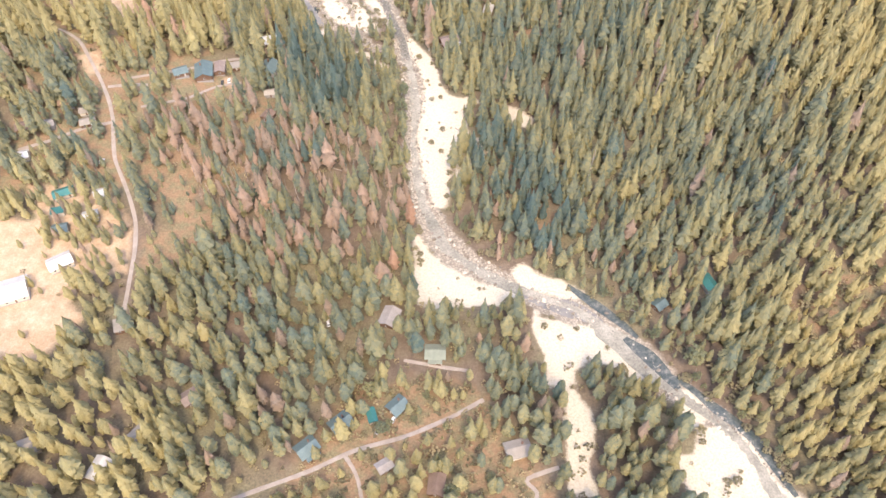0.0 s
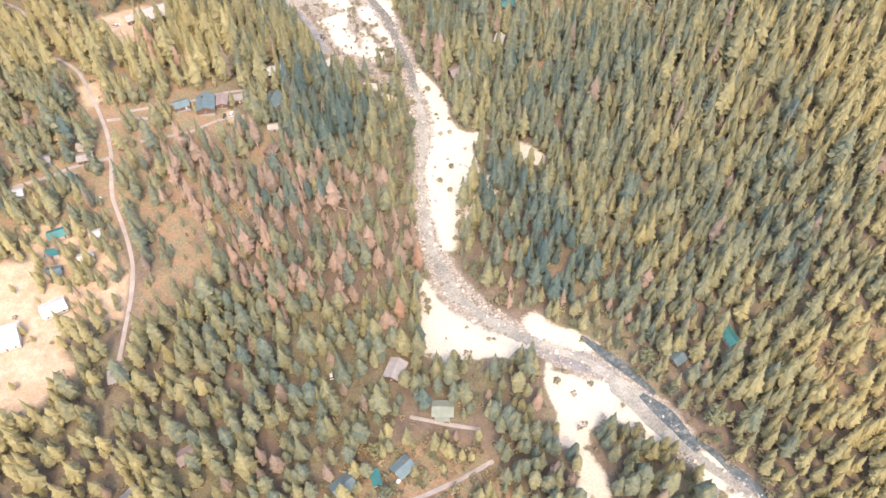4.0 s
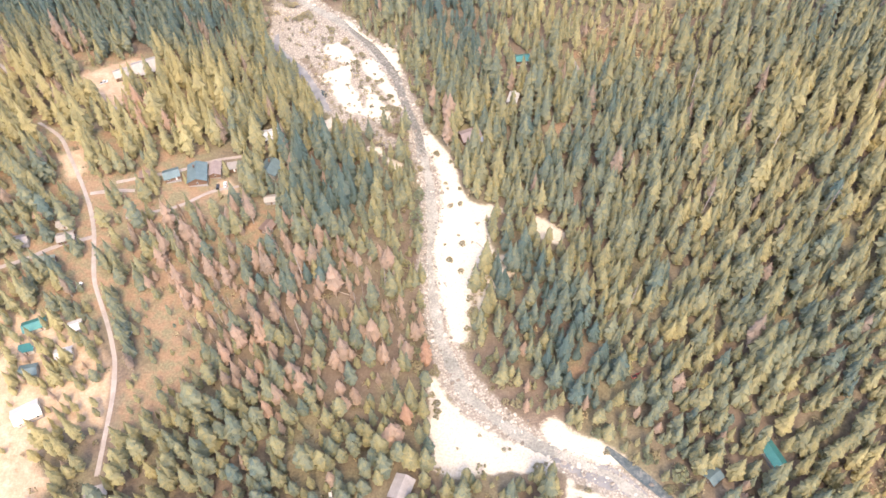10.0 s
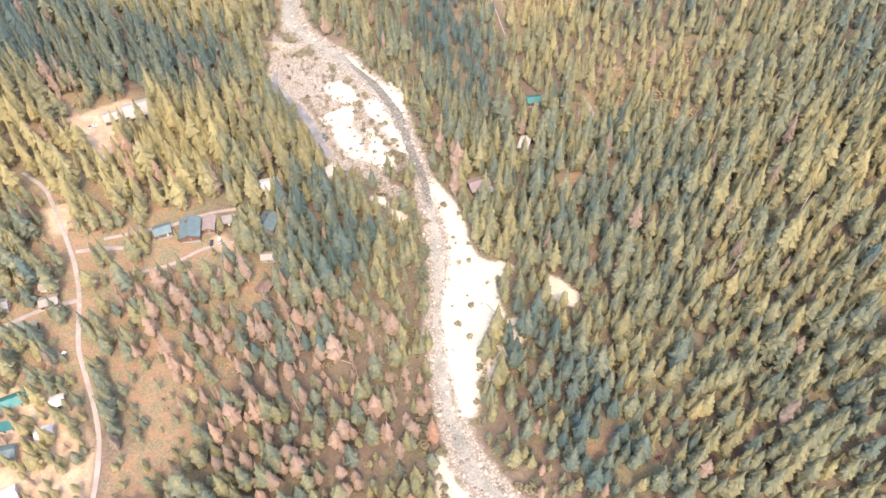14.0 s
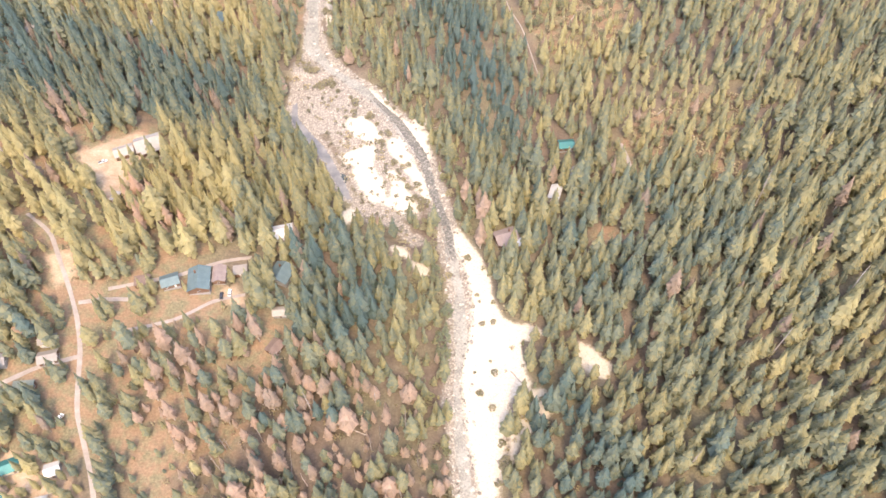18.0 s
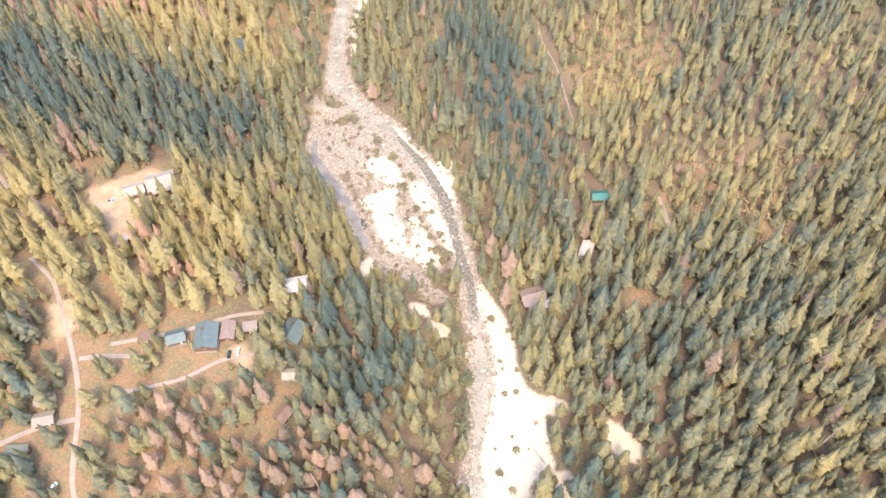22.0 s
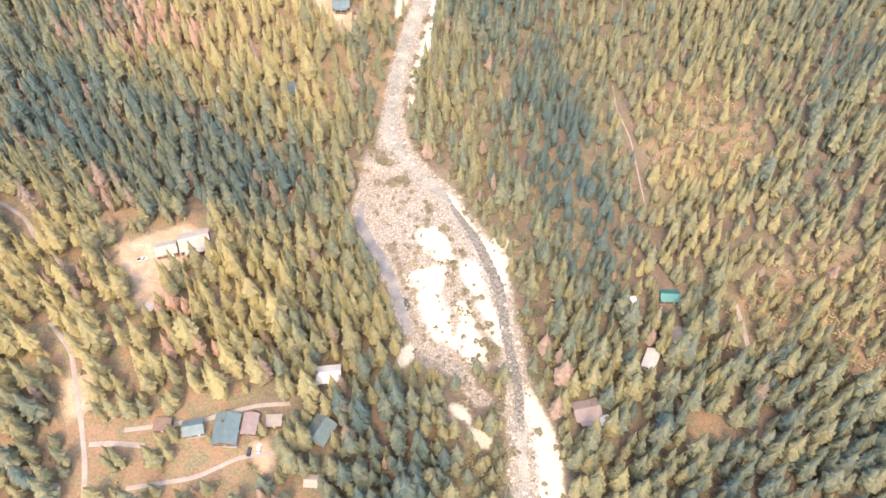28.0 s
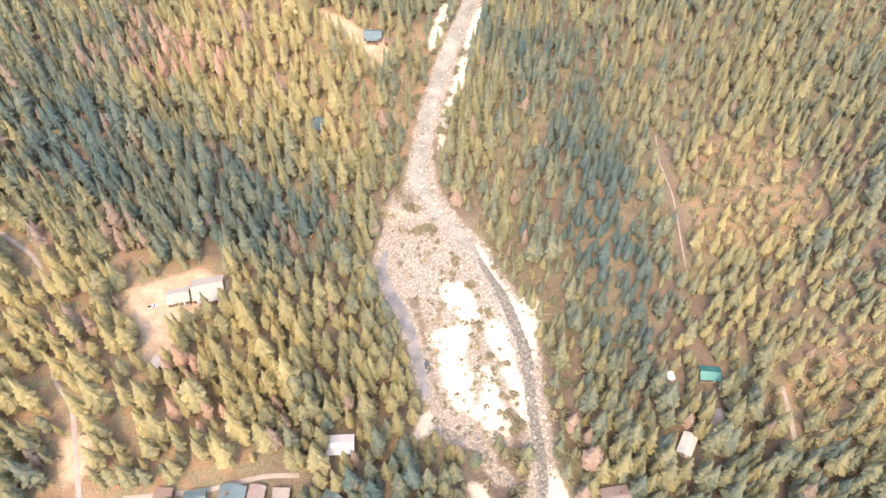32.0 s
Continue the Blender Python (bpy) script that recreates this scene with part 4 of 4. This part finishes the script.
P = scatter(5.7, 0.62)
P = np.concatenate([P] + [[(h[0] + k, h[1] - h[4] / 2 - 5)] for h in HOUSES if h[0] < -195 for k in (-4.5, 2.5)])
x, y = P.T
river_d = line_distance(x, y, RIVER_LINE)
open_ground = np.minimum.reduce([areas_distance(x, y, SAND) - 2.0, area_distance(x, y, BED) - 3, areas_distance(x, y, GRAVEL) - 2.5, channel(x, y) - 3.8, area_distance(x, y, ISLAND) - 1, areas_distance(x, y, FIELDS[2:]) - 0.5]
                                + [line_distance(x, y, l) - h - 2.6 for h, l in ROADS])
brush = areas_distance(x, y, BRUSH) + 5 * waves(x, y, 12, 3)
dead_d = areas_distance(x, y, DEAD_WOOD) + 9 * waves(x, y, 14, 5)
keep = open_ground > 0
chance = rng.random(len(x))
keep &= chance < np.where(brush < 0, 0.74, np.where(areas_distance(x, y, YARD + FIELDS) < 0, np.where(areas_distance(x, y, YARD) < 0, 0.9, np.where(area_distance(x, y, FIELDS[0]) < 0, 0.10, 0.42)), 0.97 - 0.34 * (areas_distance(x, y, OPEN_WOOD) + 10 * waves(x, y, 25, 1) < 0) - 0.18 * smooth(170, 130, y) * (x < -20) - 0.25 * (waves(x, y, 33, 6) > 0.75)))
for hx, hy, turn, length, width, eave, roof, *_ in HOUSES:
    keep &= np.hypot(x - hx, y - hy) > (length + width) / 4 + (2.0 if hx > -190 else 0.9)
    # the side towards which the roofs stay open to the sky
    keep &= ~((np.abs(x - hx) < length * 0.4) & (y < hy) & (y > hy - width / 2 - (10 if hx > 0 else 9)) & (hy > 90) & (roof != "pale") & (hx > -190))
x, y, river_d, brush, dead_d = x[keep], y[keep], river_d[keep], brush[keep], dead_d[keep]
side = x - river_x(y)
lot = rng.random(len(x))
kind = np.full(len(x), "conifer", dtype="U16")
kind[(lot < 0.10 + 0.34 * smooth(230, 150, y) * smooth(40, 0, side))] = "pine"
kind[(lot < 0.04) & (side > 60)] = "pine"
kind[(lot > 0.42) & (dead_d < 0)] = "dead_conifer"
kind[(lot > 0.955 + 0.04 * waves(x, y, 50, 11) + 0.02 * (side > 40))] = "dead_conifer"
kind[(lot < 0.25) & (river_d < 18)] = "broadleaf"
kind[(lot < 0.15) & (brush < 0)] = "broadleaf"
size = np.clip(rng.normal(0.93, 0.25, len(x)), 0.42, 1.5) * (1 + 0.10 * waves(x, y, 40, 8))
size *= 1 + 0.12 * smooth(280, 360, y) * smooth(470, 420, y)
size *= 1 - 0.22 * smooth(410, 460, y) * smooth(25, 60, side)
size *= 1 - 0.28 * smooth(12, -4, areas_distance(x, y, YARD + FIELDS[:2]))
size[brush < 0] *= 0.8
size[river_d < 14] *= 0.85
# lower trees on the near side of roads, yards and bars
gap = np.minimum.reduce([areas_distance(x, y + 7, SAND + GRAVEL) + 3, areas_distance(x, y + 6, FIELDS) + 2] + [line_distance(x, y + 6, l) - 4 for _, l in ROADS])
size *= 1 - 0.34 * smooth(3, -3, gap)
for rx_, ry_ in ((-15.7, 216.4), (-26.0, 182.7)):     # room before the two rusty trees
    size[(np.abs(x - rx_) < 5) & (y < ry_ + 2) & (y > ry_ - 13)] *= 0.5
spin = rng.uniform(0, 6.283, len(x))
teal = smooth(10, -10, areas_distance(x, y, TEAL) + 8 * waves(x, y, 18, 7))
# yellower, lighter leaf colour that stands in for sun on these slopes
warm_lit = smooth(15, -35, areas_distance(x, y, WARM_LIT) + 14 * waves(x, y, 30, 2))
tint = np.clip(0.49 - 0.32 * teal + 0.44 * warm_lit + 0.2 * smooth(14, -6, brush) + 0.16 * waves(x, y, 75, 9) + 0.08 * waves(x, y, 21, 4) + rng.normal(0, 0.11, len(x)), 0, 1)


lone = (kind == "dead_conifer") & (dead_d > 0)
tint[lone] *= 0.45


def joined(name, kind_name, rows, label, category):
    """Many trees of one kind in one mesh."""
    variants, leaf, bark = KINDS[kind_name]
    V, T, I, C = [], [], [], []
    n = 0
    for vi, (cv, ct, tv, tt_) in enumerate(variants):
        mine = rows[np.arange(len(rows)) % len(variants) == vi]
        if not len(mine):
            continue
        base = np.concatenate([cv, tv])
        tri = np.concatenate([ct, tt_ + len(cv)])
        mat_i = np.r_[np.zeros(len(ct)), np.ones(len(tt_))]
        px, py, s, a_, c_ = mine.T
        pz = ground(px, py)
        wide = s * (0.85 + 0.3 * ((px * 7.3 + py * 3.1) % 1))
        bx = base[None, :, 0] * wide[:, None]
        by = base[None, :, 1] * wide[:, None]
        ca, sa = np.cos(a_)[:, None], np.sin(a_)[:, None]
        v = np.stack([px[:, None] + bx * ca - by * sa, py[:, None] + bx * sa + by * ca, pz[:, None] + base[None, :, 2] * s[:, None]], -1)
        V.append(v.reshape(-1, 3))
        T.append((tri[None] + (n + np.arange(len(mine)) * len(base))[:, None, None]).reshape(-1, 3))
        I.append(np.tile(mat_i, len(mine)))
        C.append(np.repeat(c_, len(base)))
        n += len(mine) * len(base)
    if not V:
        return
    me = tri_mesh(name, np.concatenate(V), np.concatenate(T), [leaf, bark], np.concatenate(I), np.concatenate(C))
    tagged(new(name, me), label, category, kind="stuff")


def single(kind_name, name, rows, labels, group, category):
    """Trees that can be told apart: each a thing with trunk and crown."""
    variants, leaf, bark = KINDS[kind_name]
    made = []
    for vi, (cv, ct, tv, tt_) in enumerate(variants):
        root = tagged(new(name), labels[vi % len(labels)], category, group)
        for part_name, v, f, m in (("trunk", tv, tt_, bark), ("crown", cv, ct, leaf)):
            ob = new(part_name, tri_mesh(part_name, v, f, [m], tint=np.full(len(v), 0.5)))
            ob.parent = root
        made.append(root)
    for i, (px, py, s, a_, c_) in enumerate(rows):
        wide = s * (0.85 + 0.3 * ((px * 7.3 + py * 3.1) % 1))
        m = Matrix.Translation((px, py, float(ground(px, py)))) @ Matrix.Rotation(a_, 4, "Z") @ Matrix.Diagonal((wide, wide, s, 1))
        if i < len(made):
            made[i].matrix_basis = m
        else:
            copy_thing(made[i % len(made)], m)


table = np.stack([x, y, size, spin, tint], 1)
stretch = (y > 100) & (y < 680)          # the part of the valley along the river
SINGLES = {"conifer": ("conifer_tree", 300, ["tall green conifer with layered drooping branches", "slim olive-green conifer near the riverbank"], "conifers along the river", "tree", "dense stand of green conifers", ),
           "pine": ("pine_tree", 120, ["round-topped yellow-green pine with a bare trunk"], "pines by the river", "tree", "stand of round-topped pines"),
           "dead_conifer": ("dead_conifer", 200, ["dead conifer with rusty brown needles", "thin dead conifer, grey-brown"], "dead conifers by the river", "tree", "stand of dead brown conifers"),
           "broadleaf": ("broadleaf_tree", 150, ["low round broadleaf tree on the riverbank"], "riverside broadleaf trees", "tree", "low broadleaf trees")}
for k, (name, count, labels, group, category, stand) in SINGLES.items():
    mine = np.where((kind == k))[0]
    order = mine[np.argsort(np.where(stretch[mine], river_d[mine], 1e6 + river_d[mine]))]
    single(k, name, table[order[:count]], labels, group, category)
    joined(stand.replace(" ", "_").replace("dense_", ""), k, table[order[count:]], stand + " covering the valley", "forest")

# two bright rusty trees on the left bank
RUSTY = leaf_material("rusty_needles", [(0.0, (0.30, 0.17, 0.11)), (0.5, (0.45, 0.28, 0.19)), (1.0, (0.56, 0.38, 0.27))])
KINDS["rusty"] = ([conifer(16, 8, 25, 3.6, 0.1, 0.5, 61), conifer(15, 7, 20, 3.4, 0.1, 0.5, 62)], RUSTY, GREYWOOD)
single("rusty", "rusty_conifer", np.array([(-15.7, 216.4, 1.2, 0.3, 0.5), (-26.0, 182.7, 1.15, 1.3, 0.5)]), ["tall dead conifer with bright rusty-orange needles"], "rusty conifers", "tree")

# undergrowth and bar shrubs
Q = scatter(4.3, 0.5)
qx, qy = Q.T
q_open = np.minimum.reduce([channel(qx, qy) - 0.5] + [line_distance(qx, qy, l) - h - 1 for h, l in ROADS] + [np.hypot(qx - h[0], qy - h[1]) - max(h[3], h[4]) / 2 - 1.5 for h in HOUSES])
sandy = areas_distance(qx, qy, SAND)
luck = rng.random(len(qx))
q_brush = areas_distance(qx, qy, BRUSH)
q_river = line_distance(qx, qy, RIVER_LINE)
island = area_distance(qx, qy, ISLAND) < 0
q_chance = np.where(q_brush < 0, 0.9, np.where(sandy < -3.5, np.where(island, 0.15, np.where(qy < 160, 0.22, 0.05)), np.where(sandy < 1.5, np.where(island, 0.5, 0.2), np.where(island, 0.78, np.where(q_river < 26, 0.3, np.where(qy < 190, 0.2, 0.09))))))
q_chance[(q_river < 7) | (area_distance(qx, qy, BED) < 0) | (areas_distance(qx, qy, GRAVEL) < 1)] *= 0.06
q_chance[(qy > 480) & (areas_distance(qx, qy, GRAVEL) < 1)] = 0.48
q_chance[(line_distance(qx, qy, SIDE_CHANNEL) < 9) & (qy < 414) & (q_river > 6) & (sandy > 0)] = 0.7
q_chance[(qy > 480) & (q_river < 9)] = 0.01
q_keep = (q_open > 0) & (areas_distance(qx, qy, FIELDS) > -1.0 - 60 * (rng.random(len(qx)) < 0.15)) & (luck < q_chance)
qx, qy, q_river, sandy = qx[q_keep], qy[q_keep], q_river[q_keep], sandy[q_keep]
shrubs = np.stack([qx, qy, rng.uniform(0.5, 1.3, len(qx)) * np.where((q_river < 30) & (sandy > -1.5), 1.35, 1.0), rng.uniform(0, 6.28, len(qx)), rng.uniform(0.1, 0.9, len(qx))], 1)
shrubs[(qy < 158) & (sandy < 2), 2] *= 1.3
shrubs[q_brush[q_keep] < 0, 2] *= 1.35
near_bar = np.argsort(q_river)
single("bush", "shrub", shrubs[near_bar[:300]], ["low grey-green shrub on the river bar"], "shrubs on the river bars", "shrub")
joined("undergrowth", "shrub", shrubs[near_bar[300:]], "low olive undergrowth beneath the trees", "shrubs")


# ---- stones ----
def stone_shape(seed):
    r = np.random.default_rng(seed)
    bm = bmesh.new()
    bmesh.ops.create_icosphere(bm, subdivisions=1, radius=1.0)
    for v in bm.verts:
        v.co = Vector((v.co.x * r.uniform(0.75, 1.25), v.co.y * r.uniform(0.6, 1.0), v.co.z * r.uniform(0.45, 0.75)))
    co = np.array([v.co[:] for v in bm.verts])
    tri = np.array([[v.index for v in f.verts] for f in bm.faces])
    bm.free()
    return co, tri


SHAPES = [stone_shape(i) for i in range(6)]
SX, SY = [], []
for _ in range(11000):
    t_ = rng.uniform(40, 735)
    SX.append(float(river_x(t_)) + rng.normal(0, 8.5) - (rng.uniform(0, 60) if 395 < t_ < 520 and rng.random() < 0.5 else 0))
    SY.append(t_)
SX, SY = np.array(SX), np.array(SY)
rocky = np.minimum(np.minimum(line_distance(SX, SY, RIVER_LINE) - 8, np.minimum(area_distance(SX, SY, BED), areas_distance(SX, SY, GRAVEL))), line_distance(SX, SY, SIDE_CHANNEL) - 6 + 9 * smooth(425, 412, SY))
ok = (rocky < 0) & ~((line_distance(SX, SY, SIDE_CHANNEL) < 3.4) & (SY < 478)) & ((SY < 558) | (rng.random(len(SX)) < 0.35)) & ((areas_distance(SX, SY, SAND) > -0.5) | (rng.random(len(SX)) < 0.04))
SX, SY = SX[ok], SY[ok]
SR = np.clip(rng.lognormal(-0.95, 0.55, len(SX)), 0.15, 1.7)
order = np.argsort(-SR)
boulder_meshes = [tri_mesh("boulder", c_, f_, [STONE]) for c_, f_ in SHAPES]
for i in order[:220]:
    ob = tagged(new("boulder", boulder_meshes[i % 6]), "rounded pale grey-brown boulder in the riverbed", "boulder", "boulders in the riverbed")
    ob.matrix_basis = Matrix.Translation((SX[i], SY[i], float(ground(SX[i], SY[i])) + 0.15 * SR[i])) @ Matrix.Rotation(i * 1.7, 4, "Z") @ Matrix.Diagonal((SR[i],) * 3 + (1,))
V, T, n = [], [], 0
for k, (c_, f_) in enumerate(SHAPES):
    mine = order[220:][k::6]
    a_ = mine * 1.3
    bx, by = c_[None, :, 0] * SR[mine, None], c_[None, :, 1] * SR[mine, None]
    z_ = ground(SX[mine], SY[mine])
    V.append(np.stack([SX[mine, None] + bx * np.cos(a_)[:, None] - by * np.sin(a_)[:, None], SY[mine, None] + bx * np.sin(a_)[:, None] + by * np.cos(a_)[:, None], z_[:, None] + (c_[None, :, 2] + 0.15) * SR[mine, None]], -1).reshape(-1, 3))
    T.append((f_[None] + (n + np.arange(len(mine)) * len(c_))[:, None, None]).reshape(-1, 3))
    n += len(mine) * len(c_)
PEBBLE, pt, pb = material("river_cobbles", 0.85, 0, 0.2)
pgeo = pt.nodes.new("ShaderNodeNewGeometry")
pt.links.new(ramp(pt, maths(pt, "MULTIPLY_ADD", noise_node(pt, 2.0, 4), 0.3, maths(pt, "MULTIPLY", pgeo.outputs["Random Per Island"], 0.8)), [(0.1, (0.13, 0.11, 0.09)), (0.5, (0.255, 0.232, 0.19)), (0.95, (0.50, 0.45, 0.37))]), pb.inputs["Base Color"])
tagged(new("cobbles", tri_mesh("cobbles", np.concatenate(V), np.concatenate(T), [PEBBLE])), "loose grey and tan cobbles along the riverbed", "stones", kind="stuff")


# ---- fallen logs and bare snags ----
def log(name, x, y, turn, length, radius, mat, label, upright=False):
    bm = bmesh.new()
    rings = []
    for k in range(6):
        u = k / 5
        rr = radius * (1 - 0.6 * u)
        bend = 0.02 * length * math.sin(u * 3 + x)
        rings.append([bm.verts.new((u * length, bend + rr * math.cos(a * 1.047), rr * math.sin(a * 1.047))) for a in range(6)])
    for p, q in zip(rings[:-1], rings[1:]):
        for i in range(6):
            bm.faces.new((p[i], p[(i + 1) % 6], q[(i + 1) % 6], q[i]))
    bm.faces.new(rings[0][::-1])
    bm.faces.new(rings[-1])
    root = tagged(new(name), label, "log" if not upright else "snag")
    part("trunk", bm, mat, root)
    for k in range(5):
        u = 0.3 + 0.13 * k
        bm = bmesh.new()
        bmesh.ops.create_cone(bm, cap_ends=True, segments=5, radius1=radius * 0.3, radius2=0.02, depth=length * 0.10, matrix=Matrix.Translation((u * length, 0, 0)) @ Matrix.Rotation(k * 2.2, 4, "X") @ Matrix.Rotation(-0.5, 4, "Y") @ Matrix.Translation((0, 0, length * 0.055)))
        part("branch", bm, mat, root)
    z = float(ground(x, y))
    end = float(ground(x + length * math.cos(radians(turn)), y + length * math.sin(radians(turn))))
    root.matrix_basis = pose(x, y, z - 0.3, 0, -88, turn) if upright else pose(x, y, z + radius * 0.7, 0, -math.degrees(math.atan2(end - z, length)), turn)


for lx, ly, lt, ll in ((14.9, 295.7, -50, 12), (10.2, 241.6, 120, 9), (108.3, 145.1, 160, 10), (123.4, 102.6, 55, 9), (-36.0, 472.6, 10, 16), (-57.5, 511.2, -20, 11), (-19.7, 331.7, 80, 10), (59.2, 164.0, -15, 12), (-91.6, 508.4, 60, 10),
                       (113.6, 465.1, 40, 14), (132.3, 444.2, 150, 12), (104.7, 426.8, 20, 11), (66.6, 555.7, 60, 13), (86.5, 582.0, 120, 12), (-66.0, 223.3, 30, 12), (-90.6, 238.9, 100, 13), (-56.4, 259.8, 160, 11), (-110.4, 270.0, 60, 12)):
    log("fallen_log", lx, ly, lt, ll, 0.32, GREYWOOD, "bleached grey fallen log with broken branches")
for lx, ly, ll in ((143.1, 295.1, 30), (185.4, 323.1, 32), (155.6, 388.8, 28), (191.5, 410.6, 30), (114.9, 326.8, 26), (93.0, 239.7, 27), (168.7, 470.8, 29), (-37.0, 261.7, 24), (-83.9, 268.1, 26), (203.7, 282.5, 30)):
    log("bare_snag", lx, ly, lx * 7 % 360, ll, 0.38, GREYWOOD, "bare pale grey standing dead trunk", True)

for _ in range(40):
    lx, ly = rng.uniform(-170, -30), rng.uniform(205, 305)
    if area_distance(lx, ly, DEAD_WOOD[0]) < -4 and min(np.hypot(lx - h[0], ly - h[1]) for h in HOUSES) > 9:
        log("bare_snag", lx, ly, lx * 7 % 360, rng.uniform(13, 19), 0.24, GREYWOOD, "thin bare grey dead trunk among brown conifers", True)

# ---- parked vehicles ----
def car(x, y, turn, paint, label, pickup=False):
    root = tagged(new("pickup_truck" if pickup else "car"), label, "truck" if pickup else "car", "parked vehicles")
    z = float(ground(x, y)) + 0.25
    root.matrix_basis = pose(x, y, z, 0, 0, turn)
    half = 2.65 if pickup else 2.25
    part("body", box(bmesh.new(), (-half, -0.9, 0.35), (half, 0.9, 0.95), 0.12), paint, root)
    bm = bmesh.new()
    x0, x1 = (-0.3, 1.2) if pickup else (-1.7, 1.0)
    low = [bm.verts.new((px, py, 0.95)) for px, py in ((x0 - 0.1, -0.85), (x1 + 0.4, -0.85), (x1 + 0.4, 0.85), (x0 - 0.1, 0.85))]
    top = [bm.verts.new((px, py, 1.55)) for px, py in ((x0 + 0.15, -0.7), (x1 - 0.2, -0.7), (x1 - 0.2, 0.7), (x0 + 0.15, 0.7))]
    for i in range(4):
        bm.faces.new((low[i], low[(i + 1) % 4], top[(i + 1) % 4], top[i]))
    bm.faces.new(top)
    part("window_band", bm, GLASS, root)
    part("roof_panel", box(bmesh.new(), (x0 + 0.1, -0.72, 1.55), (x1 - 0.15, 0.72, 1.61), 0.02), paint, root)
    if pickup:
        part("truck_bed", box(bmesh.new(), (-half + 0.12, -0.72, 0.95), (-0.5, 0.72, 0.97)), TYRE, root)
    for sx in (-half * 0.6, half * 0.6):
        for sy in (-0.85, 0.85):
            bm = bmesh.new()
            bmesh.ops.create_cone(bm, cap_ends=True, segments=14, radius1=0.36, radius2=0.36, depth=0.24, matrix=Matrix.Translation((sx, sy, 0.36)) @ Matrix.Rotation(radians(90), 4, "X"))
            wheel = part("wheel", bm, TYRE, root)
            bm = bmesh.new()
            bmesh.ops.create_cone(bm, cap_ends=True, segments=10, radius1=0.2, radius2=0.2, depth=0.26, matrix=Matrix.Translation((sx, sy, 0.36)) @ Matrix.Rotation(radians(90), 4, "X"))
            part("rim", bm, TRIM, wheel)
    for sy in (-0.62, 0.62):
        part("headlight", box(bmesh.new(), (half - 0.02, sy - 0.16, 0.68), (half + 0.02, sy + 0.16, 0.82)), TRIM, root)


WHITE_PAINT = plain("white_car_paint", (0.72, 0.72, 0.71), (0.82, 0.82, 0.81), 2, 0.25, 0, 0, 0.5)
DARK_PAINT = plain("dark_car_paint", (0.03, 0.035, 0.045), (0.06, 0.065, 0.075), 2, 0.25, 0, 0, 0.5)
RED_PAINT = plain("red_car_paint", (0.35, 0.05, 0.04), (0.45, 0.08, 0.06), 2, 0.3, 0, 0, 0.5)
for vx, vy, vt, paint, label, pickup in ((-34.9, 83.8, 80, WHITE_PAINT, "white pickup truck parked by a turquoise cabin", True), (-61.5, 146.2, 100, WHITE_PAINT, "white car parked in the woods", False),
                                         (-229.8, 431.7, 25, WHITE_PAINT, "white pickup truck on a sandy clearing", True), (-208.7, 247.4, 20, DARK_PAINT, "dark car parked by cabins", False),
                                         (-202.0, 261.3, 70, WHITE_PAINT, "white car parked beside a track", False), (-170.5, 234.4, 75, WHITE_PAINT, "white car on a dusty lane", False),
                                         (-134.8, 335.9, 95, WHITE_PAINT, "white car parked by a rose-brown cabin", False), (-138.8, 333.7, 95, DARK_PAINT, "dark car parked by a rose-brown cabin", False),
                                         (91.2, 202.2, 20, RED_PAINT, "red pickup truck under the trees", True), (-207.5, 283.4, 10, RED_PAINT, "red car by a cabin", False), (-27.2, 89.1, 60, WHITE_PAINT, "white car in a cabin yard", False)):
    car(vx, vy, vt, paint, label, pickup)


# ---- the forest beyond, coarse ----
def far_forest():
    r = np.random.default_rng(99)
    p = np.stack([r.uniform(-570, 500, 21000), r.uniform(-170, 930, 21000)], 1)
    px, py = p.T
    ok = (area_distance(px, py, SEEN) > 2) & (line_distance(px, py, RIVER_LINE) > 14)
    px, py = px[ok], py[ok]
    n, ring = len(px), 6
    hgt, rad, ang = r.uniform(13, 24, n), r.uniform(2.8, 4.4, n), r.uniform(0, 6.28, n)
    z = ground(px, py)
    V = []
    for lo, wide in ((0.08, 1.0), (0.42, 0.72)):
        for k in range(ring):
            a = ang + 2 * math.pi * k / ring
            w = rad * wide * (0.8 + 0.4 * r.random(n))
            V.append(np.stack([px + w * np.cos(a), py + w * np.sin(a), z + hgt * lo], 1))
        V.append(np.stack([px, py, z + hgt * (0.7 if lo < 0.1 else 1.0)], 1))
    V = np.stack(V, 1)
    base = []
    for c in range(2):
        o = c * (ring + 1)
        base += [(o + k, o + (k + 1) % ring, o + ring) for k in range(ring)]
    T = np.array(base)[None] + (np.arange(n) * 2 * (ring + 1))[:, None, None]
    me = tri_mesh("distant_forest", V.reshape(-1, 3), T.reshape(-1, 3), [NEEDLE], tint=np.repeat(np.clip(r.normal(0.45, 0.2, n), 0, 1), 2 * (ring + 1)))
    tagged(new("distant_forest", me), "distant green conifer forest round the valley", "forest", kind="stuff")


far_forest()
